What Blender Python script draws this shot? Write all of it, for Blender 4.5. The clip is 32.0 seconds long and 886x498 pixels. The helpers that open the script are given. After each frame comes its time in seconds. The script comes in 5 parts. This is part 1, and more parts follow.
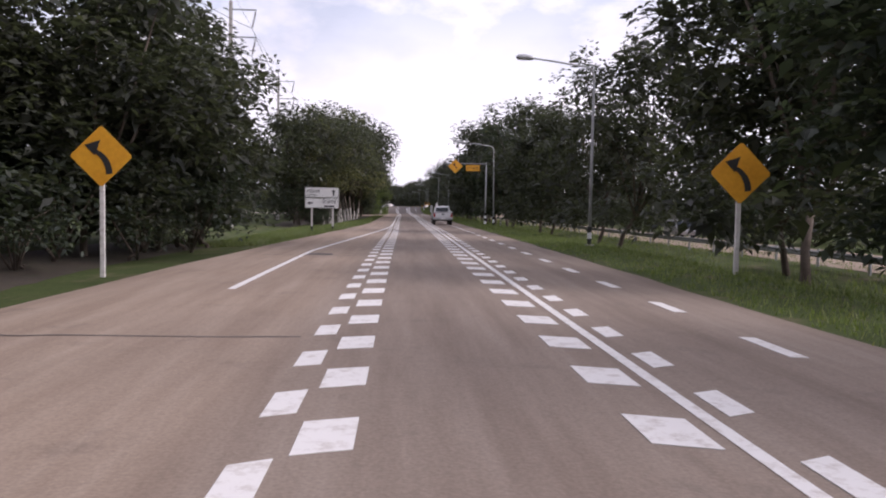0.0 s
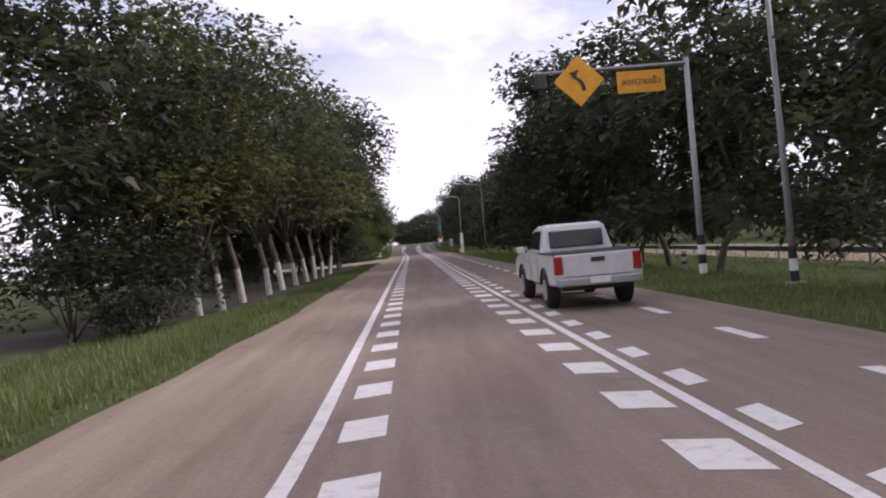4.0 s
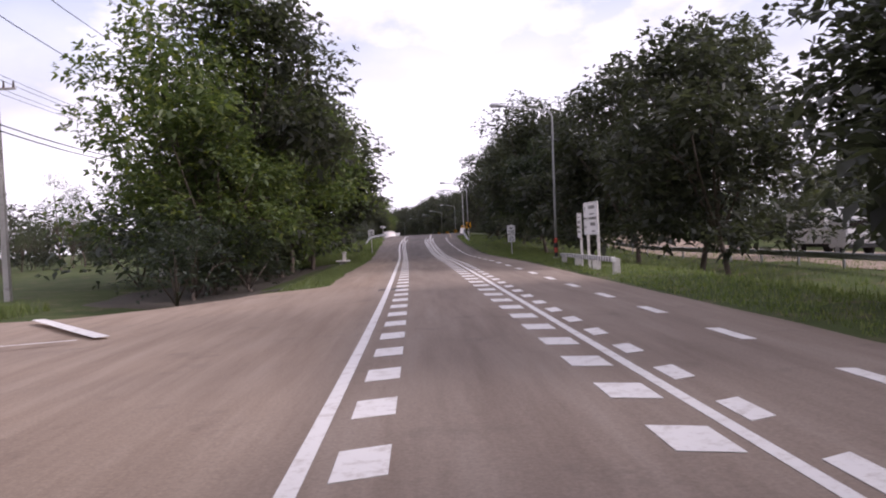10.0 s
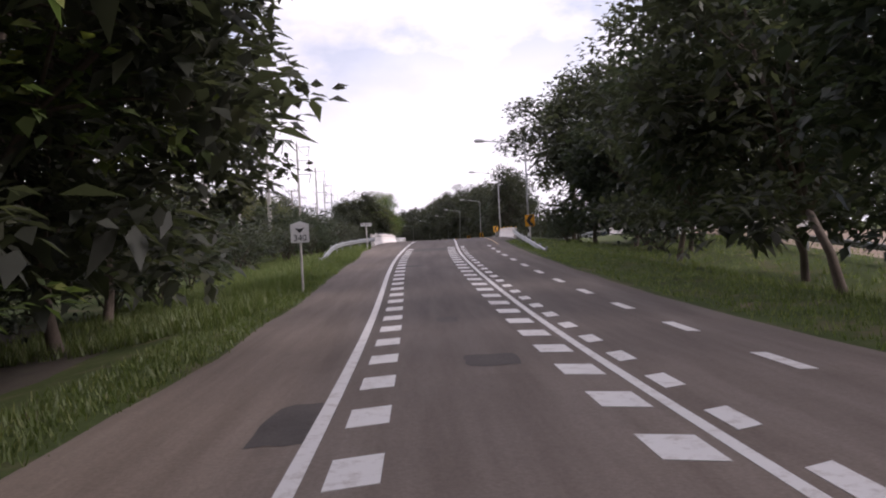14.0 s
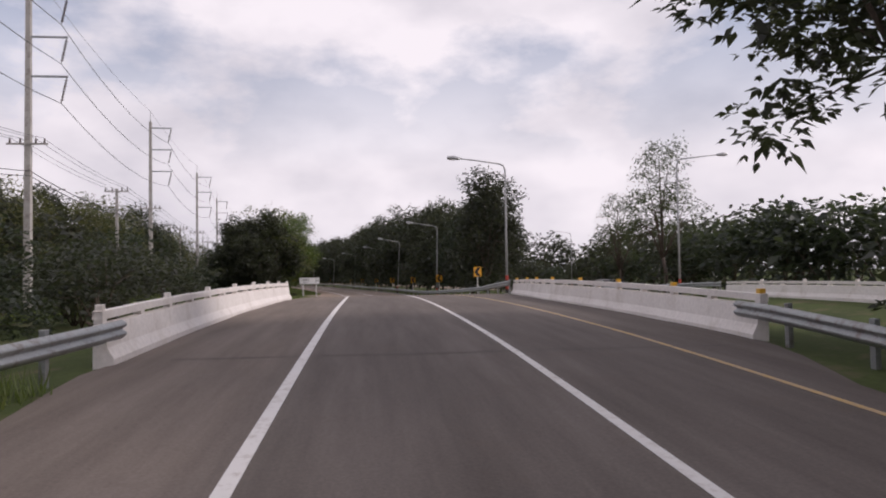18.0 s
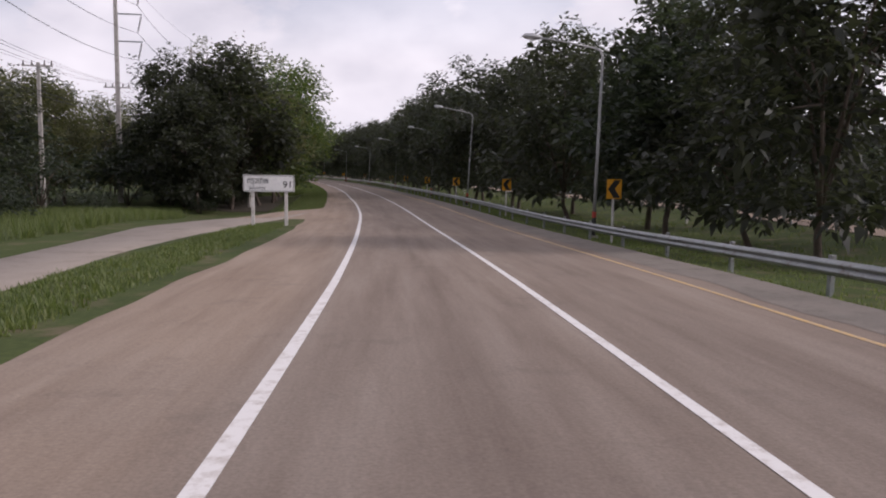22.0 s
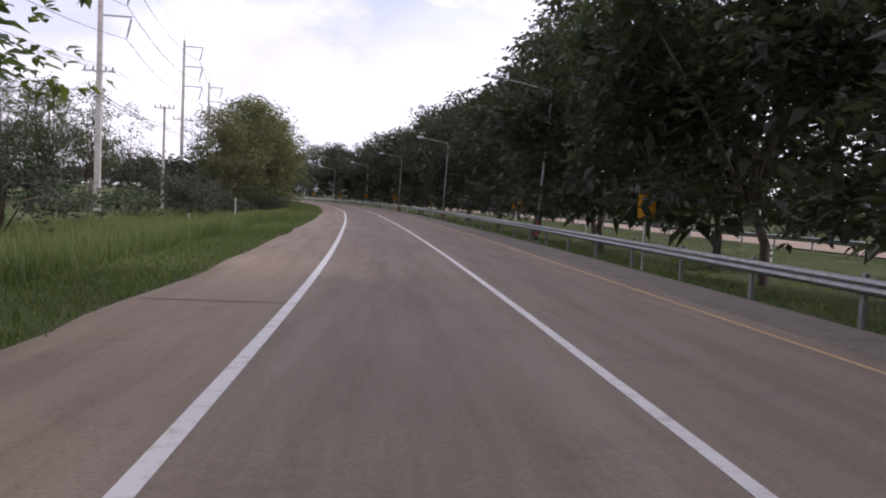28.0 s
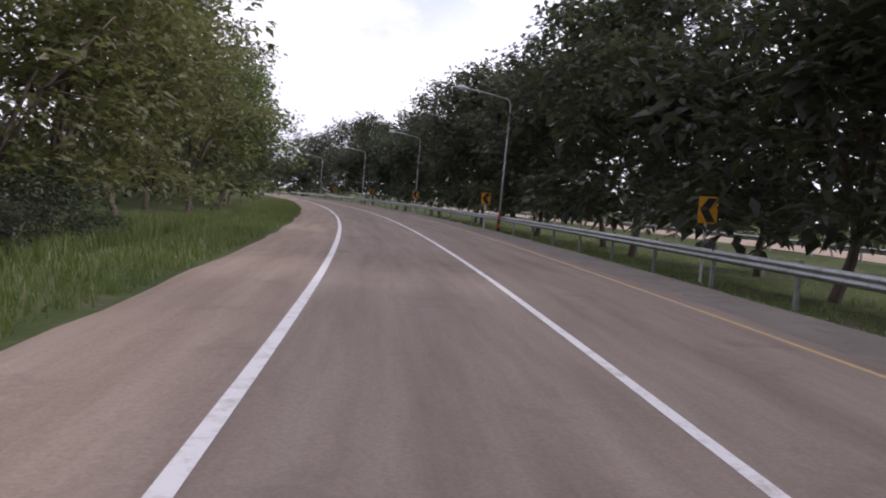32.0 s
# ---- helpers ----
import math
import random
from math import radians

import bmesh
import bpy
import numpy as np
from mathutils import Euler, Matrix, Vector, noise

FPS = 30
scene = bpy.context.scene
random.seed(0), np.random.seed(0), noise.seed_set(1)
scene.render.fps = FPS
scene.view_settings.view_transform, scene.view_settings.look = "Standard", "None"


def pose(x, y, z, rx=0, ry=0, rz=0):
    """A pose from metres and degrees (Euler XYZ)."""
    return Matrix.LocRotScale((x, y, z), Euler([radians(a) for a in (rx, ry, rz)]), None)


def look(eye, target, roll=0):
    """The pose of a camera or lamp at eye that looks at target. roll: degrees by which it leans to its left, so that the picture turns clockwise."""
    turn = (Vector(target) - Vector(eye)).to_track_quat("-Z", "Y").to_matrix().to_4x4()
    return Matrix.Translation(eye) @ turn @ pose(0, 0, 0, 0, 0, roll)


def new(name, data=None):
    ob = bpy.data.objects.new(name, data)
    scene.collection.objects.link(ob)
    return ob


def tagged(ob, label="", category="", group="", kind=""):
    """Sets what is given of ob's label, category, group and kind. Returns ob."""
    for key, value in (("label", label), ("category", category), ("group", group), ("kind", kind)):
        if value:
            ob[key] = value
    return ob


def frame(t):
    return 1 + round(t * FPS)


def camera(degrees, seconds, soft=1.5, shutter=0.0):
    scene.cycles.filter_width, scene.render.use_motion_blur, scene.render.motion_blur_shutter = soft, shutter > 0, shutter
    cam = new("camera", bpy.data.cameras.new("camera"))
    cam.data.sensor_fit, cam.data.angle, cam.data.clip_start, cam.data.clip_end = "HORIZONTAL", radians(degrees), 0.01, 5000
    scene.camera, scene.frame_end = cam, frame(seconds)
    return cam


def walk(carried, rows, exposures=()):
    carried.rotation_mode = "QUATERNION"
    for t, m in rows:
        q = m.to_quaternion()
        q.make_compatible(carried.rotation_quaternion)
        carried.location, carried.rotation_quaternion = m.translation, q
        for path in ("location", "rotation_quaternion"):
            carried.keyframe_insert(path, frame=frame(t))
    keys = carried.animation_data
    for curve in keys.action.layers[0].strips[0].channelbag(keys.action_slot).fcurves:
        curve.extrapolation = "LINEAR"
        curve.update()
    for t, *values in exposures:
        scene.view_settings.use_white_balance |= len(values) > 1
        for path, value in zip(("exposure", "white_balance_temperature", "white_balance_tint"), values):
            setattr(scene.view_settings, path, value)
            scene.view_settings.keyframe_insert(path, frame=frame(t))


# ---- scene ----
cam = camera(61.66, 32.0, soft=2.0)
PATH = [
    (0, (0.024, 0.002, 1.58), (1.111, 19.942, 0.476), 1.07),
    (0.5, (-0.026, 7.218, 1.598), (1.276, 27.176, 1.673), -4.54),
    (1, (-0.036, 14.448, 1.572), (0.974, 34.422, 1.719), -3.96),
    (1.5, (-0.028, 21.485, 1.598), (1.327, 41.439, 1.512), -5.32),
    (2, (-0.013, 28.452, 1.636), (1.176, 48.417, 1.584), -5.70),
    (2.5, (-0.007, 35.377, 1.633), (2.341, 55.221, 0.807), -1.55),
    (3, (0.042, 42.123, 1.623), (1.625, 62.056, 1.196), -3.13),
    (3.5, (0.118, 48.678, 1.574), (1.18, 68.645, 1.153), -5.62),
    (5.5, (-0.018, 74.663, 1.58), (-0.162, 94.641, 2.503), -0.11),
    (6, (0.014, 81.057, 1.582), (0.485, 101.051, 1.635), 0.28),
    (6.5, (0.019, 87.4, 1.589), (0.509, 107.313, 3.388), 0.84),
    (7, (-0.011, 93.777, 1.593), (0.413, 113.741, 2.715), 0.21),
    (7.5, (-0.057, 99.645, 1.587), (0.61, 119.598, 2.783), 0.51),
    (8, (-0.037, 105.733, 1.604), (0.842, 125.683, 2.7), -0.29),
    (8.5, (0.012, 111.552, 1.626), (0.66, 131.536, 2.103), -1.42),
    (9, (-0.002, 117.412, 1.634), (0.414, 137.407, 1.461), -4.10),
    (9.5, (-0.006, 123.179, 1.631), (0.607, 143.168, 1.432), -3.35),
    (10, (-0.006, 128.964, 1.608), (0.674, 148.949, 1.237), -2.95),
    (10.5, (-0.005, 134.734, 1.578), (0.746, 154.716, 1.18), -2.72),
    (11, (0.021, 140.651, 1.572), (0.834, 160.632, 1.854), -2.00),
    (11.5, (0.016, 146.449, 1.556), (0.459, 166.444, 1.648), -1.97),
    (12, (-0.042, 152.428, 1.546), (0.439, 172.422, 1.389), -0.84),
    (12.5, (-0.112, 158.417, 1.575), (0.371, 178.411, 1.683), -1.58),
    (13, (-0.175, 164.749, 1.627), (-0.044, 184.748, 1.486), -0.29),
    (13.5, (-0.244, 170.659, 1.639), (0.12, 190.654, 1.362), -1.85),
    (15.5, (-0.56, 194.923, 1.537), (-0.011, 214.911, 1.974), -4.08),
    (16, (-0.751, 200.701, 1.702), (0.405, 220.661, 2.189), -4.02),
    (16.5, (-0.9, 206.251, 1.903), (0.985, 226.157, 2.342), -2.79),
    (17, (-0.994, 211.969, 2.212), (0.991, 231.857, 2.945), -3.84),
    (17.5, (-0.928, 217.689, 2.566), (1.612, 237.502, 3.551), -1.38),
    (18, (-0.789, 223.671, 2.946), (1.743, 243.499, 3.618), -0.88),
    (18.5, (-0.571, 229.894, 3.22), (1.944, 249.684, 1.797), -4.13),
    (19, (-0.387, 236.093, 3.308), (0.002, 256.086, 2.903), -2.68),
    (19.5, (-0.254, 242.35, 3.358), (0.659, 262.323, 2.886), 0.42),
    (20, (-0.181, 248.663, 3.428), (1.207, 268.613, 3.157), 3.28),
    (20.5, (0.021, 255.322, 3.556), (0.804, 275.303, 3.165), 0.69),
    (21, (0.252, 262.188, 3.455), (1.035, 282.16, 2.739), 0.46),
    (21.5, (0.318, 269.322, 3.249), (2.538, 289.079, 1.074), 2.40),
    (22, (0.345, 276.506, 3.108), (1.695, 296.348, 0.99), 0.89),
    (22.5, (0.36, 283.663, 2.897), (0.991, 303.625, 1.828), 0.13),
    (23, (0.301, 291.031, 2.584), (1.653, 310.889, 0.623), 1.14),
    (23.5, (0.109, 298.55, 2.35), (0.643, 318.525, 1.509), 1.18),
    (24, (-0.13, 306.115, 2.165), (-0.111, 326.101, 1.406), 1.23),
    (24.5, (-0.39, 313.489, 2.034), (-0.438, 333.419, 0.365), 1.42),
    (25, (-0.668, 320.819, 1.924), (-0.913, 340.73, 0.056), 0.57),
    (25.5, (-1.074, 328.226, 1.875), (-0.733, 348.178, 0.536), 3.68),
    (26, (-1.6, 336, 1.838), (-1.028, 355.936, 0.337), 4.08),
    (26.5, (-2.334, 343.87, 1.889), (-2.441, 363.846, 0.927), 2.17),
    (28.5, (-5.031, 377.68, 1.432), (-5.491, 397.627, 0.049), 3.60),
    (29, (-6.103, 386.297, 1.451), (-7.239, 406.218, 0.088), 3.47),
    (29.5, (-7.221, 394.996, 1.435), (-8.616, 414.878, -0.227), 2.75),
    (30, (-8.308, 403.699, 1.38), (-10.022, 423.581, 0.056), 4.45),
    (30.5, (-9.404, 412.264, 1.331), (-10.932, 432.162, 0.017), 4.14),
    (31, (-10.576, 420.711, 1.319), (-11.95, 440.614, -0.088), 4.29),
    (31.5, (-11.803, 429.047, 1.298), (-12.8, 448.972, -0.121), 4.99),
    (32, (-13.081, 437.465, 1.24), (-14.4, 457.376, -0.107), 4.08),
]
EXPOSURES = [(0.0, -0.02, 6100, 23), (3.0, -0.08, 6100, 23), (6.0, 0.12, 6100, 28), (13.0, 0.12, 6150, 26), (15.5, -0.15, 6400, 21), (18.0, -0.45, 6400, 20), (21.0, -0.55, 6400, 20), (23.0, -0.08, 6050, 23), (26.0, 0.15, 6000, 23), (29.0, 0.05, 6000, 22), (32.0, 0.26, 6000, 22)]
walk(cam, [(t, look(eye, target, roll)) for t, eye, target, roll in PATH], EXPOSURES)

# ---------------------------------------------------------------- light
world = bpy.data.worlds.new("overcast_sky")
scene.world = world
world.use_nodes = True
wn, wl = world.node_tree.nodes, world.node_tree.links
wn.clear()
sky = wn.new("ShaderNodeTexSky")
sky.sky_type, sky.sun_disc = "NISHITA", False
sky.sun_elevation, sky.sun_rotation = radians(34), radians(104)
sky_gain = wn.new("ShaderNodeMix")
sky_gain.data_type, sky_gain.blend_type = "RGBA", "MULTIPLY"
sky_gain.inputs[0].default_value = 1.0
sky_gain.inputs[7].default_value = (0.14, 0.14, 0.14, 1)
wcoord = wn.new("ShaderNodeTexCoord")
wmap = wn.new("ShaderNodeMapping")
wmap.inputs["Scale"].default_value = (1.0, 1.0, 1.9)
cloud_a = wn.new("ShaderNodeTexNoise")
cloud_a.inputs["Scale"].default_value, cloud_a.inputs["Detail"].default_value, cloud_a.inputs["Roughness"].default_value = 2.6, 8.0, 0.55
cover = wn.new("ShaderNodeValToRGB")
cover.color_ramp.elements[0].position, cover.color_ramp.elements[0].color = 0.38, (0.12, 0.12, 0.12, 1)
cover.color_ramp.elements[1].position, cover.color_ramp.elements[1].color = 0.54, (1, 1, 1, 1)
cloud_b = wn.new("ShaderNodeTexNoise")
cloud_b.inputs["Scale"].default_value, cloud_b.inputs["Detail"].default_value = 4.5, 6.0
shade = wn.new("ShaderNodeValToRGB")
shade.color_ramp.elements[0].position, shade.color_ramp.elements[0].color = 0.32, (0.86, 0.85, 0.89, 1)
shade.color_ramp.elements[1].position, shade.color_ramp.elements[1].color = 0.62, (1.26, 1.22, 1.22, 1)
sky_mix = wn.new("ShaderNodeMix")
sky_mix.data_type = "RGBA"
back = wn.new("ShaderNodeBackground")
back.inputs["Strength"].default_value = 1.0
wout = wn.new("ShaderNodeOutputWorld")
wl.new(wcoord.outputs["Generated"], wmap.inputs["Vector"])
wl.new(wmap.outputs["Vector"], cloud_a.inputs["Vector"])
wl.new(wmap.outputs["Vector"], cloud_b.inputs["Vector"])
wl.new(cloud_a.outputs["Fac"], cover.inputs["Fac"])
wl.new(cloud_b.outputs["Fac"], shade.inputs["Fac"])
wl.new(sky.outputs["Color"], sky_gain.inputs[6])
low = wn.new("ShaderNodeSeparateXYZ")
haze = wn.new("ShaderNodeMapRange")
haze.inputs["From Min"].default_value, haze.inputs["From Max"].default_value = 0.14, 0.40
haze.inputs["To Min"].default_value, haze.inputs["To Max"].default_value = 1.0, 0.0
veil = wn.new("ShaderNodeMath")
veil.operation = "MAXIMUM"
wl.new(wcoord.outputs["Generated"], low.inputs["Vector"])
wl.new(low.outputs["Z"], haze.inputs["Value"])
wl.new(haze.outputs["Result"], veil.inputs[0])
wl.new(cover.outputs["Color"], veil.inputs[1])
wl.new(veil.outputs[0], sky_mix.inputs[0])
wl.new(sky_gain.outputs[2], sky_mix.inputs[6])
wl.new(shade.outputs["Color"], sky_mix.inputs[7])
wl.new(sky_mix.outputs[2], back.inputs["Color"])
wl.new(back.outputs["Background"], wout.inputs["Surface"])

sun = new("sun", bpy.data.lights.new("sun", "SUN"))
sun.data.energy, sun.data.angle, sun.data.color = 2.6, radians(12), (1.0, 0.94, 0.86)
sun.matrix_world = look((60, -15, 41.7), (0, 0, 0))


# ---------------------------------------------------------------- materials
def shader(name, rough=0.8, metal=0.0):
    m = bpy.data.materials.new(name)
    m.use_nodes = True
    b = m.node_tree.nodes["Principled BSDF"]
    b.inputs["Roughness"].default_value, b.inputs["Metallic"].default_value = rough, metal
    return m, m.node_tree.nodes, m.node_tree.links, b


def noise_node(n, l, vec, scale, detail=6.0, rough=0.6):
    t = n.new("ShaderNodeTexNoise")
    t.inputs["Scale"].default_value, t.inputs["Detail"].default_value, t.inputs["Roughness"].default_value = scale, detail, rough
    l.new(vec, t.inputs["Vector"])
    return t.outputs["Fac"]


def ramp_node(n, l, fac, stops):
    r = n.new("ShaderNodeValToRGB")
    while len(r.color_ramp.elements) < len(stops):
        r.color_ramp.elements.new(0.5)
    for e, (p, c) in zip(r.color_ramp.elements, stops):
        e.position, e.color = p, (*c, 1) if len(c) == 3 else c
    l.new(fac, r.inputs["Fac"])
    return r.outputs["Color"]


def mix_node(n, l, fac, a, b, blend="MIX"):
    m = n.new("ShaderNodeMix")
    m.data_type, m.blend_type = "RGBA", blend
    for sock, v in ((m.inputs[0], fac), (m.inputs[6], a), (m.inputs[7], b)):
        if isinstance(v, (int, float)):
            sock.default_value = v
        elif isinstance(v, tuple):
            sock.default_value = (*v, 1)
        else:
            l.new(v, sock)
    return m.outputs[2]


def bump_node(n, l, b, height, strength, dist=0.02):
    k = n.new("ShaderNodeBump")
    k.inputs["Strength"].default_value, k.inputs["Distance"].default_value = strength, dist
    l.new(height, k.inputs["Height"])
    l.new(k.outputs["Normal"], b.inputs["Normal"])


def surface(name, dark, light, big=0.6, fine=18.0, rough=0.8, metal=0.0, bump=0.25, dirt=None, world_space=True):
    """Two scales of variation between two colours, with relief and, if given, a dirt colour in blotches."""
    m, n, l, b = shader(name, rough, metal)
    if world_space:
        vec = n.new("ShaderNodeNewGeometry").outputs["Position"]
    else:
        vec = n.new("ShaderNodeTexCoord").outputs["Object"]
    f1, f2 = noise_node(n, l, vec, big), noise_node(n, l, vec, fine, 4.0)
    c1 = ramp_node(n, l, f1, [(0.3, dark), (0.7, light)])
    c2 = ramp_node(n, l, f2, [(0.25, tuple(v * 0.8 for v in dark)), (0.75, tuple(min(1, v * 1.1) for v in light))])
    col = mix_node(n, l, 0.45, c1, c2)
    if dirt:
        f3 = noise_node(n, l, vec, big * 2.7, 8.0, 0.7)
        mask = ramp_node(n, l, f3, [(0.52, (0, 0, 0)), (0.68, (0.75, 0.75, 0.75))])
        col = mix_node(n, l, mask, col, dirt)
    l.new(col, b.inputs["Base Color"])
    if bump:
        bump_node(n, l, b, f2, bump)
    return m


def leaf_material(name, dark, light, tip):
    m, n, l, b = shader(name, 0.5)
    b.inputs["Specular IOR Level"].default_value = 0.4
    geo, info = n.new("ShaderNodeNewGeometry"), n.new("ShaderNodeObjectInfo")
    patch = noise_node(n, l, geo.outputs["Position"], 0.9, 3.0)
    c = ramp_node(n, l, geo.outputs["Random Per Island"], [(0.0, dark), (0.72, light), (1.0, tip)])
    c = mix_node(n, l, ramp_node(n, l, patch, [(0.35, (0, 0, 0)), (0.7, (0.6, 0.6, 0.6))]), c, light)
    c = mix_node(n, l, ramp_node(n, l, info.outputs["Random"], [(0.0, (0, 0, 0)), (1.0, (0.45, 0.45, 0.45))]), c, tuple(v * 0.8 for v in dark))
    l.new(c, b.inputs["Base Color"])
    tr = n.new("ShaderNodeBsdfTranslucent")
    l.new(mix_node(n, l, 1.0, c, (1.6, 1.8, 1.0), "MULTIPLY"), tr.inputs["Color"])
    ms = n.new("ShaderNodeMixShader")
    ms.inputs["Fac"].default_value = 0.38
    l.new(b.outputs["BSDF"], ms.inputs[1])
    l.new(tr.outputs["BSDF"], ms.inputs[2])
    l.new(ms.outputs["Shader"], n["Material Output"].inputs["Surface"])
    return m


def road_material():
    """Worn concrete lanes; the approaches and the bridge are laid in darker asphalt. UV holds metres across and along."""
    m, n, l, b = shader("worn_road", 0.9)
    b.inputs["Specular IOR Level"].default_value = 0.25
    uv = n.new("ShaderNodeUVMap")
    sep = n.new("ShaderNodeSeparateXYZ")
    l.new(uv.outputs["UV"], sep.inputs["Vector"])
    pos = n.new("ShaderNodeNewGeometry").outputs["Position"]
    stretch = n.new("ShaderNodeMapping")
    stretch.inputs["Scale"].default_value = (1.3, 0.10, 1)
    l.new(uv.outputs["UV"], stretch.inputs["Vector"])
    streak = noise_node(n, l, stretch.outputs["Vector"], 1.5, 6.0, 0.65)
    big, fine = noise_node(n, l, pos, 0.22, 5.0), noise_node(n, l, pos, 30.0, 3.0)
    concrete = ramp_node(n, l, streak, [(0.28, (0.205, 0.155, 0.121)), (0.55, (0.272, 0.215, 0.172)), (0.8, (0.33, 0.27, 0.222))])
    asphalt = ramp_node(n, l, streak, [(0.28, (0.113, 0.094, 0.082)), (0.6, (0.167, 0.141, 0.125)), (0.85, (0.21, 0.182, 0.164))])
    wob = n.new("ShaderNodeMath")
    wob.operation = "MULTIPLY_ADD"
    l.new(big, wob.inputs[0])
    wob.inputs[1].default_value = 8.0
    l.new(sep.outputs["Y"], wob.inputs[2])
    span = n.new("ShaderNodeMapRange")
    span.inputs["From Min"].default_value, span.inputs["From Max"].default_value = 0.0, 500.0
    l.new(wob.outputs[0], span.inputs["Value"])
    laid = ramp_node(n, l, span.outputs["Result"], [(0.352, (0, 0, 0)), (0.394, (1, 1, 1)), (0.520, (1, 1, 1)), (0.586, (0, 0, 0))])
    col = mix_node(n, l, laid, concrete, asphalt)
    # wheel tracks and the oil band between them
    across = n.new("ShaderNodeMapRange")
    across.inputs["From Min"].default_value, across.inputs["From Max"].default_value = -4.0, 6.0
    l.new(sep.outputs["X"], across.inputs["Value"])
    band = ramp_node(n, l, across.outputs["Result"], [(0.0, (1.36, 1.27, 1.14)), (0.24, (1.28, 1.2, 1.09)), (0.31, (0.98, 0.98, 0.98)), (0.475, (0.76, 0.75, 0.76)), (0.60, (1, 1, 1)), (0.79, (0.78, 0.77, 0.77)), (0.91, (1, 1, 1)), (1.0, (0.84, 0.82, 0.8))])
    col = mix_node(n, l, mix_node(n, l, 0.8, (0.5, 0.5, 0.5), big, "MIX"), col, mix_node(n, l, 1.0, col, band, "MULTIPLY"))
    grit = ramp_node(n, l, fine, [(0.3, (0.84, 0.84, 0.84)), (0.7, (1.08, 1.08, 1.08))])
    col = mix_node(n, l, 1.0, col, grit, "MULTIPLY")
    stain = ramp_node(n, l, noise_node(n, l, pos, 0.75, 8.0, 0.72), [(0.56, (0, 0, 0)), (0.70, (0.45, 0.45, 0.45))])
    col = mix_node(n, l, stain, col, (0.13, 0.102, 0.085))
    l.new(col, b.inputs["Base Color"])
    bump_node(n, l, b, fine, 0.35, 0.01)
    return m


def paint_material(name, color, worn, amount=0.5):
    m, n, l, b = shader(name, 0.7)
    pos = n.new("ShaderNodeNewGeometry").outputs["Position"]
    f = noise_node(n, l, pos, 5.0, 8.0, 0.75)
    mask = ramp_node(n, l, f, [(amount, (0, 0, 0)), (amount + 0.2, (0.85, 0.85, 0.85))])
    l.new(mix_node(n, l, mask, color, worn), b.inputs["Base Color"])
    return m


M_ROAD = road_material()
M_GROUND = surface("verge_grass", (0.04, 0.055, 0.02), (0.09, 0.112, 0.04), 0.25, 9.0, 0.95, bump=0.6, dirt=(0.17, 0.13, 0.09))
M_GROUND.node_tree.nodes["Principled BSDF"].inputs["Specular IOR Level"].default_value = 0.08
M_LEAFLITTER = surface("bare_soil", (0.03, 0.023, 0.016), (0.075, 0.056, 0.04), 0.8, 14.0, 0.95, bump=0.6, dirt=(0.06, 0.07, 0.03))
M_SIDEROAD = surface("side_road_concrete", (0.23, 0.19, 0.158), (0.33, 0.28, 0.235), 0.35, 24.0, 0.9, bump=0.2, dirt=(0.17, 0.13, 0.10))
M_GRAVEL = surface("shoulder_gravel", (0.13, 0.112, 0.094), (0.24, 0.205, 0.172), 0.7, 32.0, 0.95, bump=0.6, dirt=(0.10, 0.085, 0.065))
M_GRASS = leaf_material("grass_blades", (0.082, 0.108, 0.034), (0.155, 0.192, 0.062), (0.27, 0.26, 0.11))
M_WHITE = paint_material("worn_white_marking", (0.72, 0.69, 0.66), (0.42, 0.36, 0.31), 0.5)
M_YELLOWLINE = paint_material("faded_yellow_marking", (0.55, 0.36, 0.14), (0.40, 0.31, 0.24), 0.42)
M_PATCH = surface("dark_patch", (0.055, 0.046, 0.041), (0.11, 0.092, 0.082), 1.5, 25.0, 0.9)
M_SEAM = surface("tar_seam", (0.06, 0.05, 0.045), (0.13, 0.11, 0.10), 2.0, 25.0, 0.9)
M_BARK = surface("tree_bark", (0.06, 0.045, 0.036), (0.16, 0.125, 0.10), 2.5, 26.0, 0.95, bump=0.7, world_space=False)
M_LIME = surface("lime_washed_bark", (0.42, 0.39, 0.36), (0.62, 0.58, 0.54), 2.5, 20.0, 0.95, bump=0.5, dirt=(0.2, 0.16, 0.13))
M_LEAF_A = leaf_material("leaves_dark", (0.036, 0.037, 0.032), (0.068, 0.073, 0.056), (0.096, 0.098, 0.062))
M_LEAF_B = leaf_material("leaves_fresh", (0.057, 0.079, 0.037), (0.110, 0.141, 0.053), (0.238, 0.246, 0.053))
M_LEAF_C = leaf_material("leaves_olive", (0.09, 0.09, 0.05), (0.155, 0.152, 0.08), (0.195, 0.175, 0.095))
M_LEAF_D = leaf_material("leaves_bluish", (0.032, 0.039, 0.033), (0.060, 0.071, 0.053), (0.088, 0.100, 0.060))
M_LEAF_E = leaf_material("leaves_eucalypt", (0.050, 0.059, 0.036), (0.092, 0.104, 0.060), (0.128, 0.132, 0.080))
M_GALV = surface("galvanised_steel", (0.28, 0.29, 0.29), (0.42, 0.43, 0.43), 1.5, 20.0, 0.5, 0.75, bump=0.08, dirt=(0.17, 0.13, 0.10))
M_POLE = surface("galvanised_pole", (0.30, 0.30, 0.30), (0.42, 0.42, 0.42), 1.0, 14.0, 0.55, 0.4, bump=0.06)
